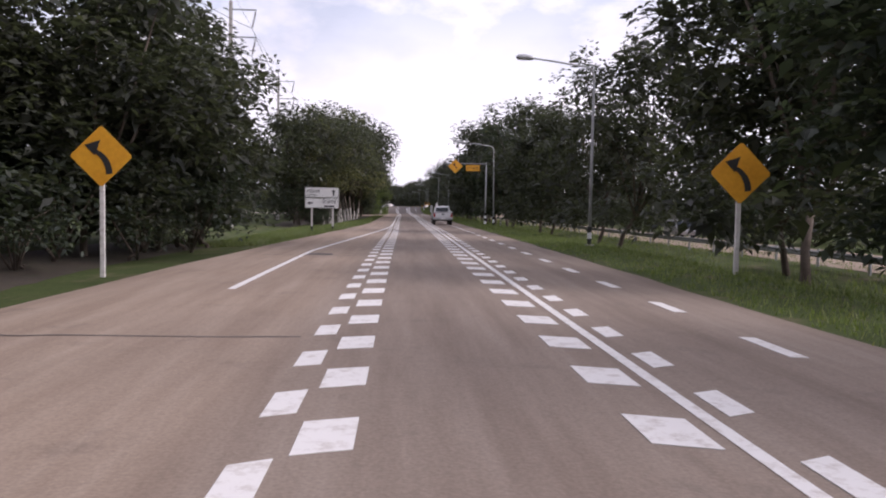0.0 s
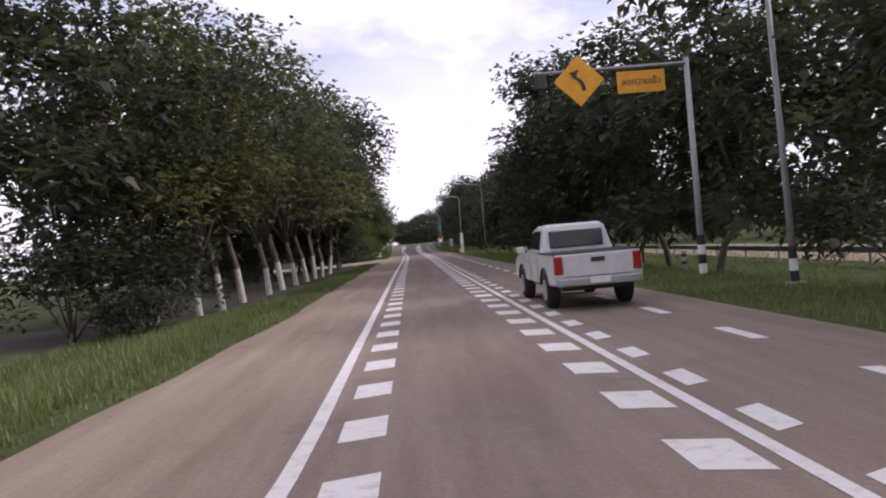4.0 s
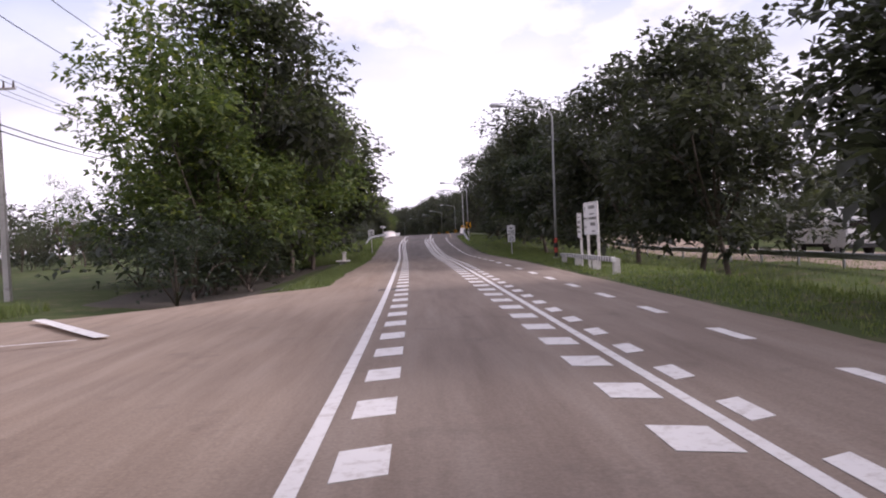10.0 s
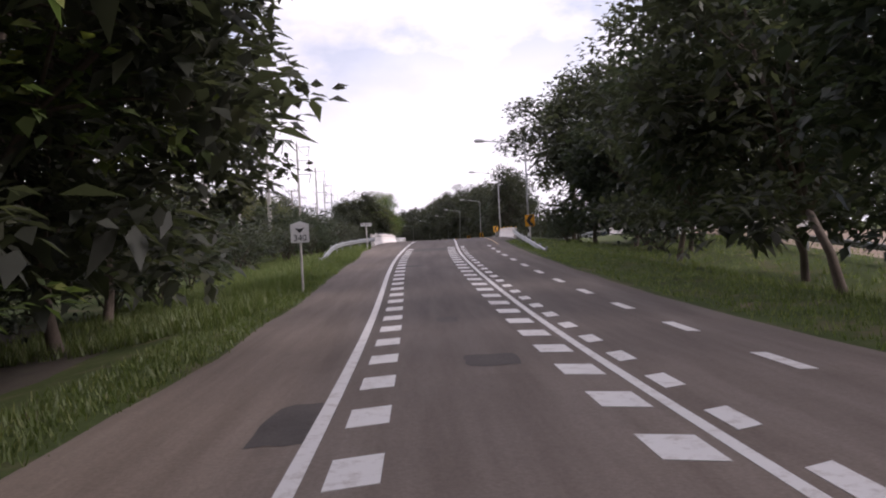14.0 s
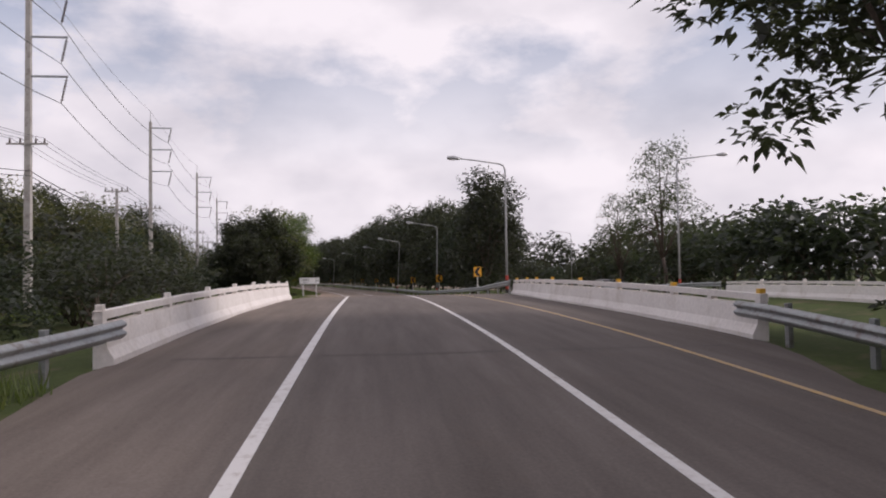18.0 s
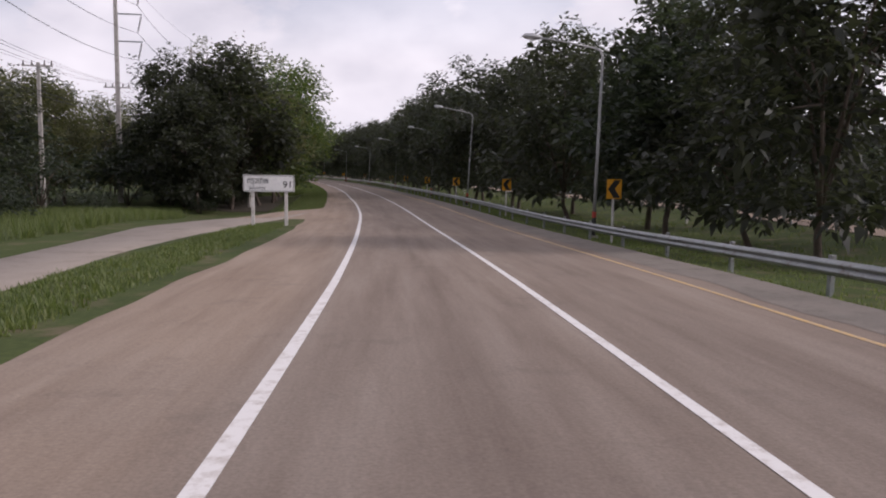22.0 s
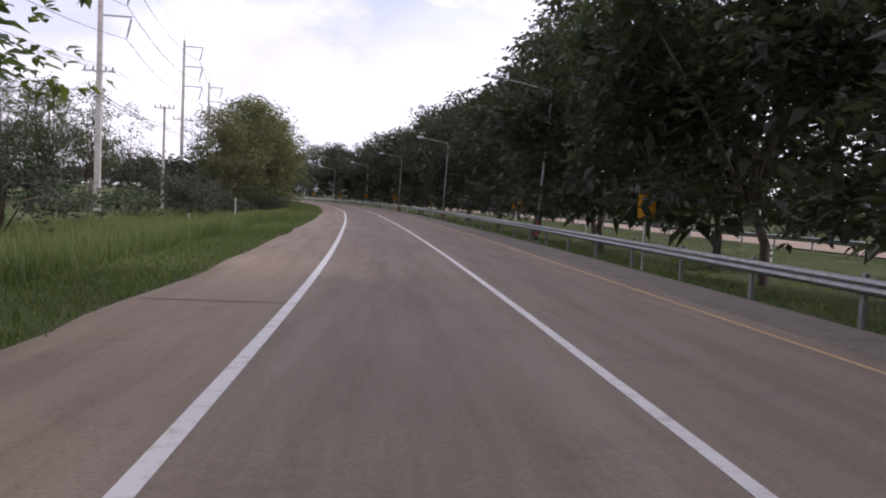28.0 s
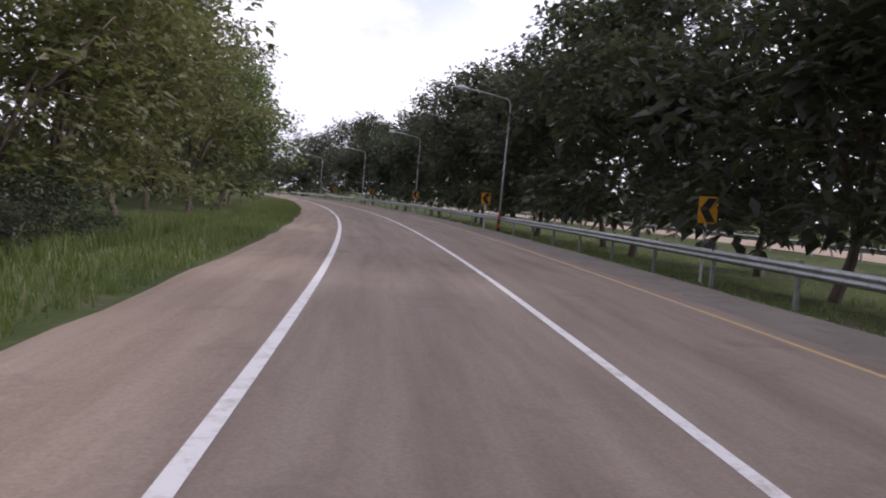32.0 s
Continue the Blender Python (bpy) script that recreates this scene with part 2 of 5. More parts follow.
M_CONCRETE = surface("weathered_concrete", (0.33, 0.31, 0.28), (0.5, 0.47, 0.44), 0.8, 16.0, 0.9, bump=0.3, dirt=(0.2, 0.17, 0.15))
M_WALL = surface("limewashed_parapet", (0.70, 0.65, 0.61), (0.85, 0.80, 0.76), 0.5, 12.0, 0.88, bump=0.2, dirt=(0.6, 0.54, 0.48))
M_SIGNWHITE = surface("sign_white", (0.72, 0.71, 0.70), (0.84, 0.83, 0.82), 0.7, 8.0, 0.5, bump=0.0)
M_SIGNYELLOW = surface("sign_yellow", (0.62, 0.27, 0.012), (0.74, 0.36, 0.02), 1.2, 8.0, 0.45, bump=0.0)
M_SIGNBLACK = surface("sign_black", (0.012, 0.012, 0.013), (0.03, 0.028, 0.027), 2.0, 12.0, 0.5, bump=0.0)
M_FADED = surface("faded_sign_ink", (0.16, 0.155, 0.15), (0.30, 0.29, 0.28), 2.0, 12.0, 0.6, bump=0.0)
M_SIGNBACK = surface("sign_back_aluminium", (0.22, 0.22, 0.22), (0.34, 0.34, 0.34), 2.0, 12.0, 0.55, 0.6, bump=0.0)
M_POST = surface("white_painted_post", (0.50, 0.47, 0.44), (0.68, 0.65, 0.62), 1.5, 14.0, 0.8, bump=0.15, dirt=(0.3, 0.25, 0.21))
M_RED = surface("red_band_paint", (0.35, 0.04, 0.025), (0.5, 0.075, 0.045), 3.0, 14.0, 0.6)
M_LAMP = surface("lamp_housing", (0.36, 0.36, 0.36), (0.5, 0.5, 0.5), 3.0, 14.0, 0.4, 0.5, bump=0.0)
M_CABLE = surface("power_cable", (0.02, 0.02, 0.022), (0.05, 0.05, 0.05), 1.0, 4.0, 0.6, bump=0.0)
M_INSUL = surface("insulator_brown", (0.05, 0.03, 0.025), (0.11, 0.07, 0.05), 3.0, 9.0, 0.3, bump=0.0)
M_CARWHITE = surface("car_paint_white", (0.60, 0.59, 0.58), (0.70, 0.69, 0.68), 0.8, 6.0, 0.25, bump=0.0)
M_CARSILVER = surface("car_paint_silver", (0.34, 0.34, 0.35), (0.44, 0.44, 0.45), 0.8, 6.0, 0.28, 0.5, bump=0.0)
M_CARDARK = surface("car_paint_dark_green", (0.03, 0.045, 0.035), (0.05, 0.065, 0.05), 0.8, 6.0, 0.25, bump=0.0)
M_RUBBER = surface("tyre_rubber", (0.012, 0.012, 0.012), (0.03, 0.03, 0.03), 4.0, 20.0, 0.85)
M_GLASSDARK = surface("tinted_glass", (0.008, 0.009, 0.01), (0.016, 0.018, 0.02), 1.0, 4.0, 0.08, bump=0.0)
M_TAIL = surface("red_tail_lens", (0.32, 0.012, 0.01), (0.42, 0.03, 0.02), 3.0, 9.0, 0.25, bump=0.0)
M_PLASTIC = surface("dark_plastic", (0.02, 0.02, 0.021), (0.045, 0.045, 0.046), 2.0, 15.0, 0.6, bump=0.1)
M_REFLECT = surface("amber_reflector", (0.65, 0.34, 0.03), (0.8, 0.45, 0.05), 4.0, 10.0, 0.3, bump=0.0)

# ---------------------------------------------------------------- the road's line
# x, y, z of the carriageway under the drive, every twenty metres or so
LINE = [
    (0.03, 0.00, -0.03),
    (-0.02, 24.00, 0.01),
    (0.06, 48.00, -0.00),
    (0.02, 72.00, -0.02),
    (-0.02, 96.00, -0.01),
    (-0.00, 120.00, 0.02),
    (-0.01, 144.00, -0.04),
    (-0.22, 168.00, 0.01),
    (-0.56, 192.00, 0.01),
    (-0.88, 216.00, 0.87),
    (-0.33, 239.99, 1.73),
    (0.20, 263.98, 1.76),
    (0.26, 287.98, 1.12),
    (-0.36, 311.97, 0.48),
    (-1.70, 335.94, 0.26),
    (-3.61, 359.86, 0.07),
    (-5.88, 383.75, -0.14),
    (-8.84, 407.57, -0.23),
    (-12.17, 431.33, -0.33),
    (-15.91, 455.04, -0.36),
    (-20.71, 478.55, -0.36),
    (-26.64, 501.81, -0.36),
    (-33.67, 524.75, -0.36),
    (-41.79, 547.33, -0.36),
    (-50.99, 569.50, -0.36),
    (-61.24, 591.20, -0.36),
    (-72.52, 612.38, -0.36),
]
ZBASE = 0.2


def line_tables():
    p = np.array(LINE)
    # behind the start and, beyond the end, the bend carried on and then straight
    back_dir = (p[0] - p[1]) / np.linalg.norm((p[0] - p[1])[:2])
    back_dir[2] = 0
    head = [p[0] + back_dir * k for k in (1600, 800, 400, 200, 100, 60, 30)]
    d = p[-1] - p[-3]
    a = math.atan2(-d[0], d[1]) + 0.05
    tail, q = [], p[-1].copy()
    for k in range(90):
        step = 10.0 if k < 40 else 40.0
        if k < 34:
            a += step / 500.0
        q = q + np.array([-math.sin(a) * step, math.cos(a) * step, 0.0])
        q[2] += (ZBASE - q[2]) * 0.04
        tail.append(q.copy())
    c = np.array(head + list(p) + tail)
    # Catmull-Rom through the control points, finely sampled
    out = [c[0]]
    for i in range(len(c) - 1):
        p0, p1, p2, p3 = c[max(i - 1, 0)], c[i], c[i + 1], c[min(i + 2, len(c) - 1)]
        l = np.linalg.norm(p2 - p1)
        t1 = (p2 - p0) / max(np.linalg.norm(p2 - p0), 1e-6) * l
        t2 = (p3 - p1) / max(np.linalg.norm(p3 - p1), 1e-6) * l
        for k in range(1, 13):
            t = k / 12
            out.append((2 * t**3 - 3 * t**2 + 1) * p1 + (t**3 - 2 * t**2 + t) * t1 + (-2 * t**3 + 3 * t**2) * p2 + (t**3 - t**2) * t2)
    q = np.array(out)
    s = np.r_[0, np.cumsum(np.linalg.norm(np.diff(q[:, :2], axis=0), axis=1))]
    i0 = int(np.argmin(np.linalg.norm(q[:, :2] - p[0, :2], axis=1)))
    return s - s[i0], q


LS, LQ = line_tables()


def mid(s):
    return np.array([np.interp(s, LS, LQ[:, k]) for k in range(3)])


def heading(s):
    d = mid(s + 3.0) - mid(s - 3.0)
    return math.atan2(-d[0], d[1])


def at(s, u, h=0.0):
    """The place s metres along the road, u metres to its right and h above its surface."""
    p, a = mid(s), heading(s)
    return Vector((p[0] + u * math.cos(a), p[1] + u * math.sin(a), p[2] + h))


def smooth(a, b, x):
    t = min(1.0, max(0.0, (x - a) / (b - a)))
    return t * t * (3 - 2 * t)


LEFT_PROFILE = [(-400, -0.6), (-70, -0.5), (-28, -0.6), (-16, -0.6), (-11, -0.8), (-8, -0.65), (-5.2, -0.14), (-3.6, -0.06), (6.0, -0.06)]


def far_side(s):
    """Near edge and height of the second carriageway, beside the road at s."""
    u = float(np.interp(s, (200, 290, 331, 440), (20.5, 22.5, 27.0, 27.5)))
    h = float(np.interp(s, (200, 226, 270, 290, 331), (-0.9, -0.3, -0.3, -0.5, -0.15)))
    return u, h


def ground_z(s, u):
    """Height of the ground: banked up to the road, falling to the fields on either side."""
    rz = float(np.interp(s, LS, LQ[:, 2]))
    if u < 6:
        h = float(np.interp(u, [p[0] for p in LEFT_PROFILE], [p[1] for p in LEFT_PROFILE]))
        # junction mouth and the side road after the bridge lie level with the road
        level = max(smooth(122, 131, s) * (1 - smooth(149, 156, s)), smooth(264, 275, s) * (1 - smooth(316, 330, s)))
        h = h * (1 - level * 0.75)
        w = 1 - smooth(-30, -11, u)
    else:
        un, oh = far_side(s)
        low = min(-0.75, oh - 0.25)
        dip = smooth(268, 282, s)
        h = float(np.interp(u, (6, 7.3, 8.6, 10.5, 14, un - 5, un - 1.2, un + 10.2, un + 13, un + 22, 400), (-0.06, -0.06, -0.05 - 0.26 * dip, -0.25 - 0.15 * dip, low, low, oh - 0.06, oh - 0.06, oh - 0.3, -0.7, -0.6)))
        w = smooth(un + 14, un + 45, u)
    return (rz + h) * (1 - w) + (ZBASE + h) * w


def on_ground(s, u, lift=0.0):
    p = at(s, u)
    p.z = ground_z(s, u) + lift
    return p


def facing(s, turn=0.0):
    return heading(s) + radians(turn)


def place(s, u, h=None, turn=0.0):
    p = at(s, u, h) if h is not None else on_ground(s, u)
    return Matrix.Translation(p) @ Matrix.Rotation(facing(s, turn), 4, "Z")


# ---------------------------------------------------------------- mesh helpers
def mesh_of(name, bm, material):
    me = bpy.data.meshes.new(name)
    bm.to_mesh(me)
    bm.free()
    if material:
        me.materials.append(material)
    return me


def part(name, bm, material, parent=None, label=""):
    me = bm if isinstance(bm, bpy.types.Mesh) else mesh_of(name, bm, material)
    ob = new(name, me)
    if parent is not None:
        ob.parent = parent
    if label:
        ob["label"] = label
    return ob


def thing(name, m, label, category, group=""):
    ob = new(name)
    ob.matrix_world = m
    return tagged(ob, label, category, group)


def box(bm, c, size, bevel=0.0, rot=None):
    m = Matrix.Translation(c) @ (rot or Matrix.Identity(4)) @ Matrix.Diagonal((*size, 1))
    r = bmesh.ops.create_cube(bm, size=1, matrix=m)
    if bevel:
        edges = list({e for v in r["verts"] for e in v.link_edges})
        bmesh.ops.bevel(bm, geom=edges, offset=bevel, segments=2, affect="EDGES", profile=0.6)
    return bm


def tube(bm, p0, p1, r0, r1=None, seg=8, caps=True):
    p0, p1 = Vector(p0), Vector(p1)
    d = p1 - p0
    m = Matrix.Translation((p0 + p1) / 2) @ d.to_track_quat("Z", "Y").to_matrix().to_4x4()
    bmesh.ops.create_cone(bm, cap_ends=caps, segments=seg, radius1=r0, radius2=r0 if r1 is None else r1, depth=d.length, matrix=m)
    return bm


def bend_tube(bm, pts, radii, seg=8):
    """A tapering tube through points."""
    rings = []
    pts = [Vector(p) for p in pts]
    side = None
    for i, p in enumerate(pts):
        d = (pts[min(i + 1, len(pts) - 1)] - pts[max(i - 1, 0)]).normalized()
        if side is None:
            side = d.orthogonal()
        side = (side - d * side.dot(d)).normalized()
        up = d.cross(side)
        rings.append([bm.verts.new(p + (side * math.cos(k * 2 * math.pi / seg) + up * math.sin(k * 2 * math.pi / seg)) * radii[i]) for k in range(seg)])
    for a, b in zip(rings, rings[1:]):
        for k in range(seg):
            f = bm.faces.new((a[k], a[(k + 1) % seg], b[(k + 1) % seg], b[k]))
            f.smooth = True
    bm.faces.new(rings[0][::-1])
    bm.faces.new(rings[-1])
    return bm


def sheet(bm, outline, thick, m=None):
    """A flat plate from an outline in x and z, thick along y, rounded by its outline."""
    m = m or Matrix.Identity(4)
    a = [bm.verts.new(m @ Vector((x, -thick / 2, z))) for x, z in outline]
    b = [bm.verts.new(m @ Vector((x, thick / 2, z))) for x, z in outline]
    bm.faces.new(a)
    bm.faces.new(b[::-1])
    for i in range(len(a)):
        j = (i + 1) % len(a)
        bm.faces.new((a[j], a[i], b[i], b[j]))
    bmesh.ops.recalc_face_normals(bm, faces=bm.faces)
    return bm


def rounded(w, h, r, n=4, cx=0.0, cz=0.0):
    pts = []
    for sx, sz, a0 in ((1, 1, 0), (-1, 1, 90), (-1, -1, 180), (1, -1, 270)):
        for k in range(n + 1):
            a = radians(a0 + 90 * k / n)
            pts.append((cx + sx * (w / 2 - r) + r * math.cos(a), cz + sz * (h / 2 - r) + r * math.sin(a)))
    return pts


def lettering(name, body, size, material, parent, m, label="", width=None):
    """Raised flat letters in the built-in font, lying in the parent's x-z plane and read from -y."""
    cu = bpy.data.curves.new(name, "FONT")
    cu.body, cu.size, cu.align_x, cu.align_y, cu.extrude = body, size, "CENTER", "CENTER", 0.003
    tmp = bpy.data.objects.new(name, cu)
    scene.collection.objects.link(tmp)
    bpy.context.view_layer.update()
    me = bpy.data.meshes.new_from_object(tmp.evaluated_get(bpy.context.evaluated_depsgraph_get()))
    bpy.data.objects.remove(tmp)
    me.materials.clear()
    me.materials.append(material)
    ob = new(name, me)
    ob.parent = parent
    sc = 1.0
    if width and len(me.vertices):
        xs = [v.co.x for v in me.vertices]
        sc = width / max(1e-3, max(xs) - min(xs))
    ob.matrix_basis = m @ Matrix.Rotation(radians(90), 4, "X") @ Matrix.Diagonal((sc, min(sc, 1.3) if sc > 1 else 1, 1, 1))
    if label:
        ob["label"] = label
    return ob


def strip(name, rows, material, kind="structure", label="", category="", parent=None, uv=False):
    """A surface from cross rows of points."""
    verts = [p for r in rows for p in r]
    w = len(rows[0])
    faces = [(i * w + j, i * w + j + 1, (i + 1) * w + j + 1, (i + 1) * w + j) for i in range(len(rows) - 1) for j in range(w - 1)]
    me = bpy.data.meshes.new(name)
    me.from_pydata([tuple(v) for v in verts], [], faces)
    me.materials.append(material)
    me.polygons.foreach_set("use_smooth", [True] * len(faces))
    ob = new(name, me)
    if parent is not None:
        ob.parent = parent
    if kind:
        tagged(ob, label, category, "", kind)
    return ob


# ---------------------------------------------------------------- ground and roads
def build_ground():
    ss = [-1500, -700, -300, -150, -80, -50] + list(np.arange(-40, 620, 5.0)) + [640, 670, 710, 760, 830, 920, 1050, 1300, 1800, 2400]
    us = [-1400, -800, -400, -200, -120, -85, -68, -52, -41, -34, -28, -24, -20, -16.5, -13.5, -11, -9.3, -8, -6.6, -5.4, -4.6, -3.9, -3.4, -1.5, 0.5, 2.5, 4.3, 6.0, 6.8, 7.6, 8.6, 9.6, 11.5, 13.5, 15.5, 17.4, 19.2, 20.6, 22, 24, 26, 28, 30, 32, 34, 36, 38, 40, 43, 48, 58, 72, 95, 140, 220, 420, 900, 1600]
    rows = []
    for s in ss:
        row = []
        for u in us:
            uu = max(u, -420) if s > 100 else u
            p = on_ground(s, uu)
            if u < -400 and s > 100:
                p = on_ground(s, -420) + Vector((u + 420, 0, 0))
            if -60 < u < -3.4 or 6.3 < u < 60:
                p.z += noise.noise(Vector((p.x * 0.35, p.y * 0.35, 0))) * 0.05 + noise.noise(Vector((p.x * 0.08, p.y * 0.08, 3))) * 0.12 * smooth(3, 8, abs(u - 1.3) - 3)
            row.append(p)
        rows.append(row)
    return strip("ground", rows, M_GROUND, "structure", "grassy verge, ditch and fields beside the highway", "ground")


def ribbon(name, s0, s1, u0, u1, h, material, step=2.0, kind="structure", label="", category="", parent=None, edge=None):
    n = max(1, int(math.ceil((s1 - s0) / step)))
    rows = []
    for i in range(n + 1):
        s = s0 + (s1 - s0) * i / n
        a = u0(s) if callable(u0) else u0
        b = u1(s) if callable(u1) else u1
        rows.append([at(s, a, h), at(s, b, h)])
    return strip(name, rows, material, kind, label, category, parent)


def left_edge(s):
    """The paved edge wavers, and opens to the junction and to the side road."""
    e = -3.35 + 0.16 * noise.noise(Vector((s * 0.22, 0, 0))) + 0.08 * noise.noise(Vector((s * 0.9, 4, 0)))
    e += float(np.interp(s, (0, 14, 26, 46, 58, 73), (-3.65, -3.05, -2.25, -1.25, -0.65, 0)))
    e -= 14.0 * smooth(131, 137, s) * (1 - smooth(145.5, 156.5, s))
    e -= 0.28 * smooth(230, 236, s) * (1 - smooth(262, 266, s))
    e -= 0.5 * smooth(216.6, 226.4, s) * (1 - smooth(263.6, 271.8, s))
    e -= 0.55 * smooth(264, 276, s) * (1 - smooth(316, 326, s))
    e -= 5.0 * smooth(316, 319.5, s) * (1 - smooth(319.5, 331, s))
    return e


def right_edge(s):
    return 6.0 + 0.12 * noise.noise(Vector((s * 0.3, 9, 0))) + float(np.interp(s, (232, 237, 252, 266, 272, 284, 372, 400), (0, 1.35, 1.4, 2.45, 1.9, 1.3, 1.35, 1.6)))


def build_road():
    fr = [0, 0.03, 0.12, 0.25, 0.4, 0.55, 0.7, 0.85, 0.97, 1]
    rows, uvs = [], []
    ss = [-300, -200, -120, -80] + list(np.arange(-50, 620, 1.25)) + [640, 680, 740, 820, 960, 1200]
    for s in ss:
        a, b = left_edge(s), right_edge(s)
        row = []
        for k, f in enumerate(fr):
            u = a + (b - a) * f
            edge = -0.05 if k in (0, len(fr) - 1) else 0.0
            p = at(s, u, edge)
            if u < -4.5:
                k2 = smooth(4.5, 8.5, -u)
                p.z = p.z * (1 - k2) + (ground_z(s, u) + 0.06) * k2
            row.append(p)
            uvs.append((u, s))
        rows.append(row)
    ob = strip("road", rows, M_ROAD, "structure", "worn tan concrete carriageway with a darker asphalt stretch at the bridge", "road")
    uv = ob.data.uv_layers.new(name="UVMap")
    for lp in ob.data.loops:
        uv.data[lp.index].uv = uvs[lp.vertex_index]
    return ob


build_ground()
road = build_road()
# the other carriageway beyond the median
ob = strip("road_opposite", [[at(s, far_side(s)[0] + du, far_side(s)[1] + dz) for du, dz in ((0, 0.0), (2, 0.02), (7, 0.02), (9.4, 0.0))] for s in [-300, -100] + list(range(-50, 620, 6)) + [660, 740, 900]], M_ROAD, "structure", "second carriageway of the highway beyond the median", "road")
uv = ob.data.uv_layers.new(name="UVMap")
for lp in ob.data.loops:
    co = ob.data.vertices[lp.vertex_index].co
    uv.data[lp.index].uv = (co.x - 32, co.y + 700)


def side_near(s):
    return float(np.interp(s, (262, 277, 288, 298, 306, 315.5, 319, 326), (-6.6, -6.0, -6.1, -7.0, -6.8, -5.1, -4.2, -3.6)))


def side_far(s):
    return float(np.interp(s, (262, 290, 300, 311, 321, 326, 329), (-9.8, -9.0, -10.0, -11.0, -8.1, -5.5, -4.4)))


strip("side_road", [[on_ground(s, side_far(s) + (side_near(s) - side_far(s)) * (0, 0.06, 0.5, 0.94, 1)[k], 0.055 if 0 < k < 4 else -0.1) for k in range(5)] for s in np.arange(252, 327, 1.5)],
      M_SIDEROAD, "structure", "narrow concrete side road joining the highway", "road")
strip("junction_road", [[on_ground(146.3 + 0.1 * d, -4 - d, 0.05), on_ground(139.8 + 0.04 * d, -4 - d, 0.07), on_ground(133.3, -4 - d, 0.05)] for d in np.arange(11, 70, 3.0)],
      M_SIDEROAD, "structure", "side road leaving the highway through the trees", "road")

def soil(s0, s1, ua, ub, seed):
    rows = []
    for s in np.arange(s0, s1, 1.0):
        f = smooth(s0, s0 + 5, s) * (1 - smooth(s1 - 7, s1 - 2, s))
        wob = 0.5 * noise.noise(Vector((s * 0.25, seed, 0)))
        b = ub + wob + 0.35 * noise.noise(Vector((s * 1.3, seed, 5)))
        a = b + (ua - b) * max(f, 0.05)
        rows.append([on_ground(s, a + (b - a) * k / 4, -0.08 if k in (0, 4) else 0.045) for k in range(5)])
    strip("bare_soil", rows, M_LEAFLITTER, "structure", "dark bare soil and leaf litter under the trees", "soil")


soil(-20, 46, -17, -9.6, 1)
soil(76, 131, -17, -5.5, 2)
soil(157, 206, -16, -5.0, 3)
soil(336, 388, -17, -7.5, 4)

# ---------------------------------------------------------------- markings
ULINE, CLINE = -0.95, 2.4


def left_line(s):
    return ULINE - 0.13 * smooth(183, 207, s) + float(np.interp(s, (275, 290, 310, 322, 338, 350), (0, 0.15, 0.18, 0.28, 0.2, 0.05))) - float(np.interp(s, (0, 14, 26, 41, 54, 61), (2.25, 2.2, 2.15, 1.15, 0.3, 0)))


def gravel_edge(s):
    return 6.0 + 0.22 * noise.noise(Vector((s * 0.35, 31, 0))) + 0.1 * noise.noise(Vector((s * 1.6, 33, 0)))


ribbon("gravel_shoulder", 268, 620, gravel_edge, lambda s: right_edge(s) - 0.02, 0.004, M_GRAVEL, 0.8, "structure", "grey gravel shoulder between the lane and the guard rail", "shoulder")
marks = thing("lane_markings", Matrix.Identity(4), "worn white lane lines and speed bars on the road", "road marking")
marks["kind"] = "structure"
ribbon("edge_line", 14, 620, lambda s: left_line(s) - 0.075, lambda s: left_line(s) + 0.075, 0.005, M_WHITE, 1.5, "", parent=marks)
ribbon("centre_line", -40, 620, CLINE - 0.065, CLINE + 0.065, 0.005, M_WHITE, 1.5, "", parent=marks)
ribbon("median_line", 226, 500, lambda s: 5.1 + 0.4 * smooth(262, 276, s), lambda s: 5.2 + 0.4 * smooth(262, 276, s), 0.005, M_YELLOWLINE, 1.5, "", parent=marks)


for s0, u0, s1, u1, wd in ((148.6, -9.9, 143.7, -6.25, 0.30), (143.0, -8.0, 143.4, -6.6, 0.10)):
    a, c = at(s0, u0, 0.006), at(s1, u1, 0.006)
    side = (c - a).cross(Vector((0, 0, 1))).normalized() * wd / 2
    strip("junction_bar", [[a - side, a + side], [c - side, c + side]], M_WHITE, "", parent=marks)


def bar_mesh(name, w, l, skew):
    bm = bmesh.new()
    v = [bm.verts.new((x, y, z)) for z in (0, 0.006) for x, y in ((-w / 2, -l / 2), (w / 2, -l / 2 + skew), (w / 2, l / 2 + skew), (-w / 2, l / 2))]
    for f in ((4, 5, 6, 7), (0, 4, 7, 3), (1, 2, 6, 5), (0, 1, 5, 4), (3, 7, 6, 2)):
        bm.faces.new([v[i] for i in f])
    bmesh.ops.recalc_face_normals(bm, faces=bm.faces)
    return mesh_of(name, bm, M_WHITE)


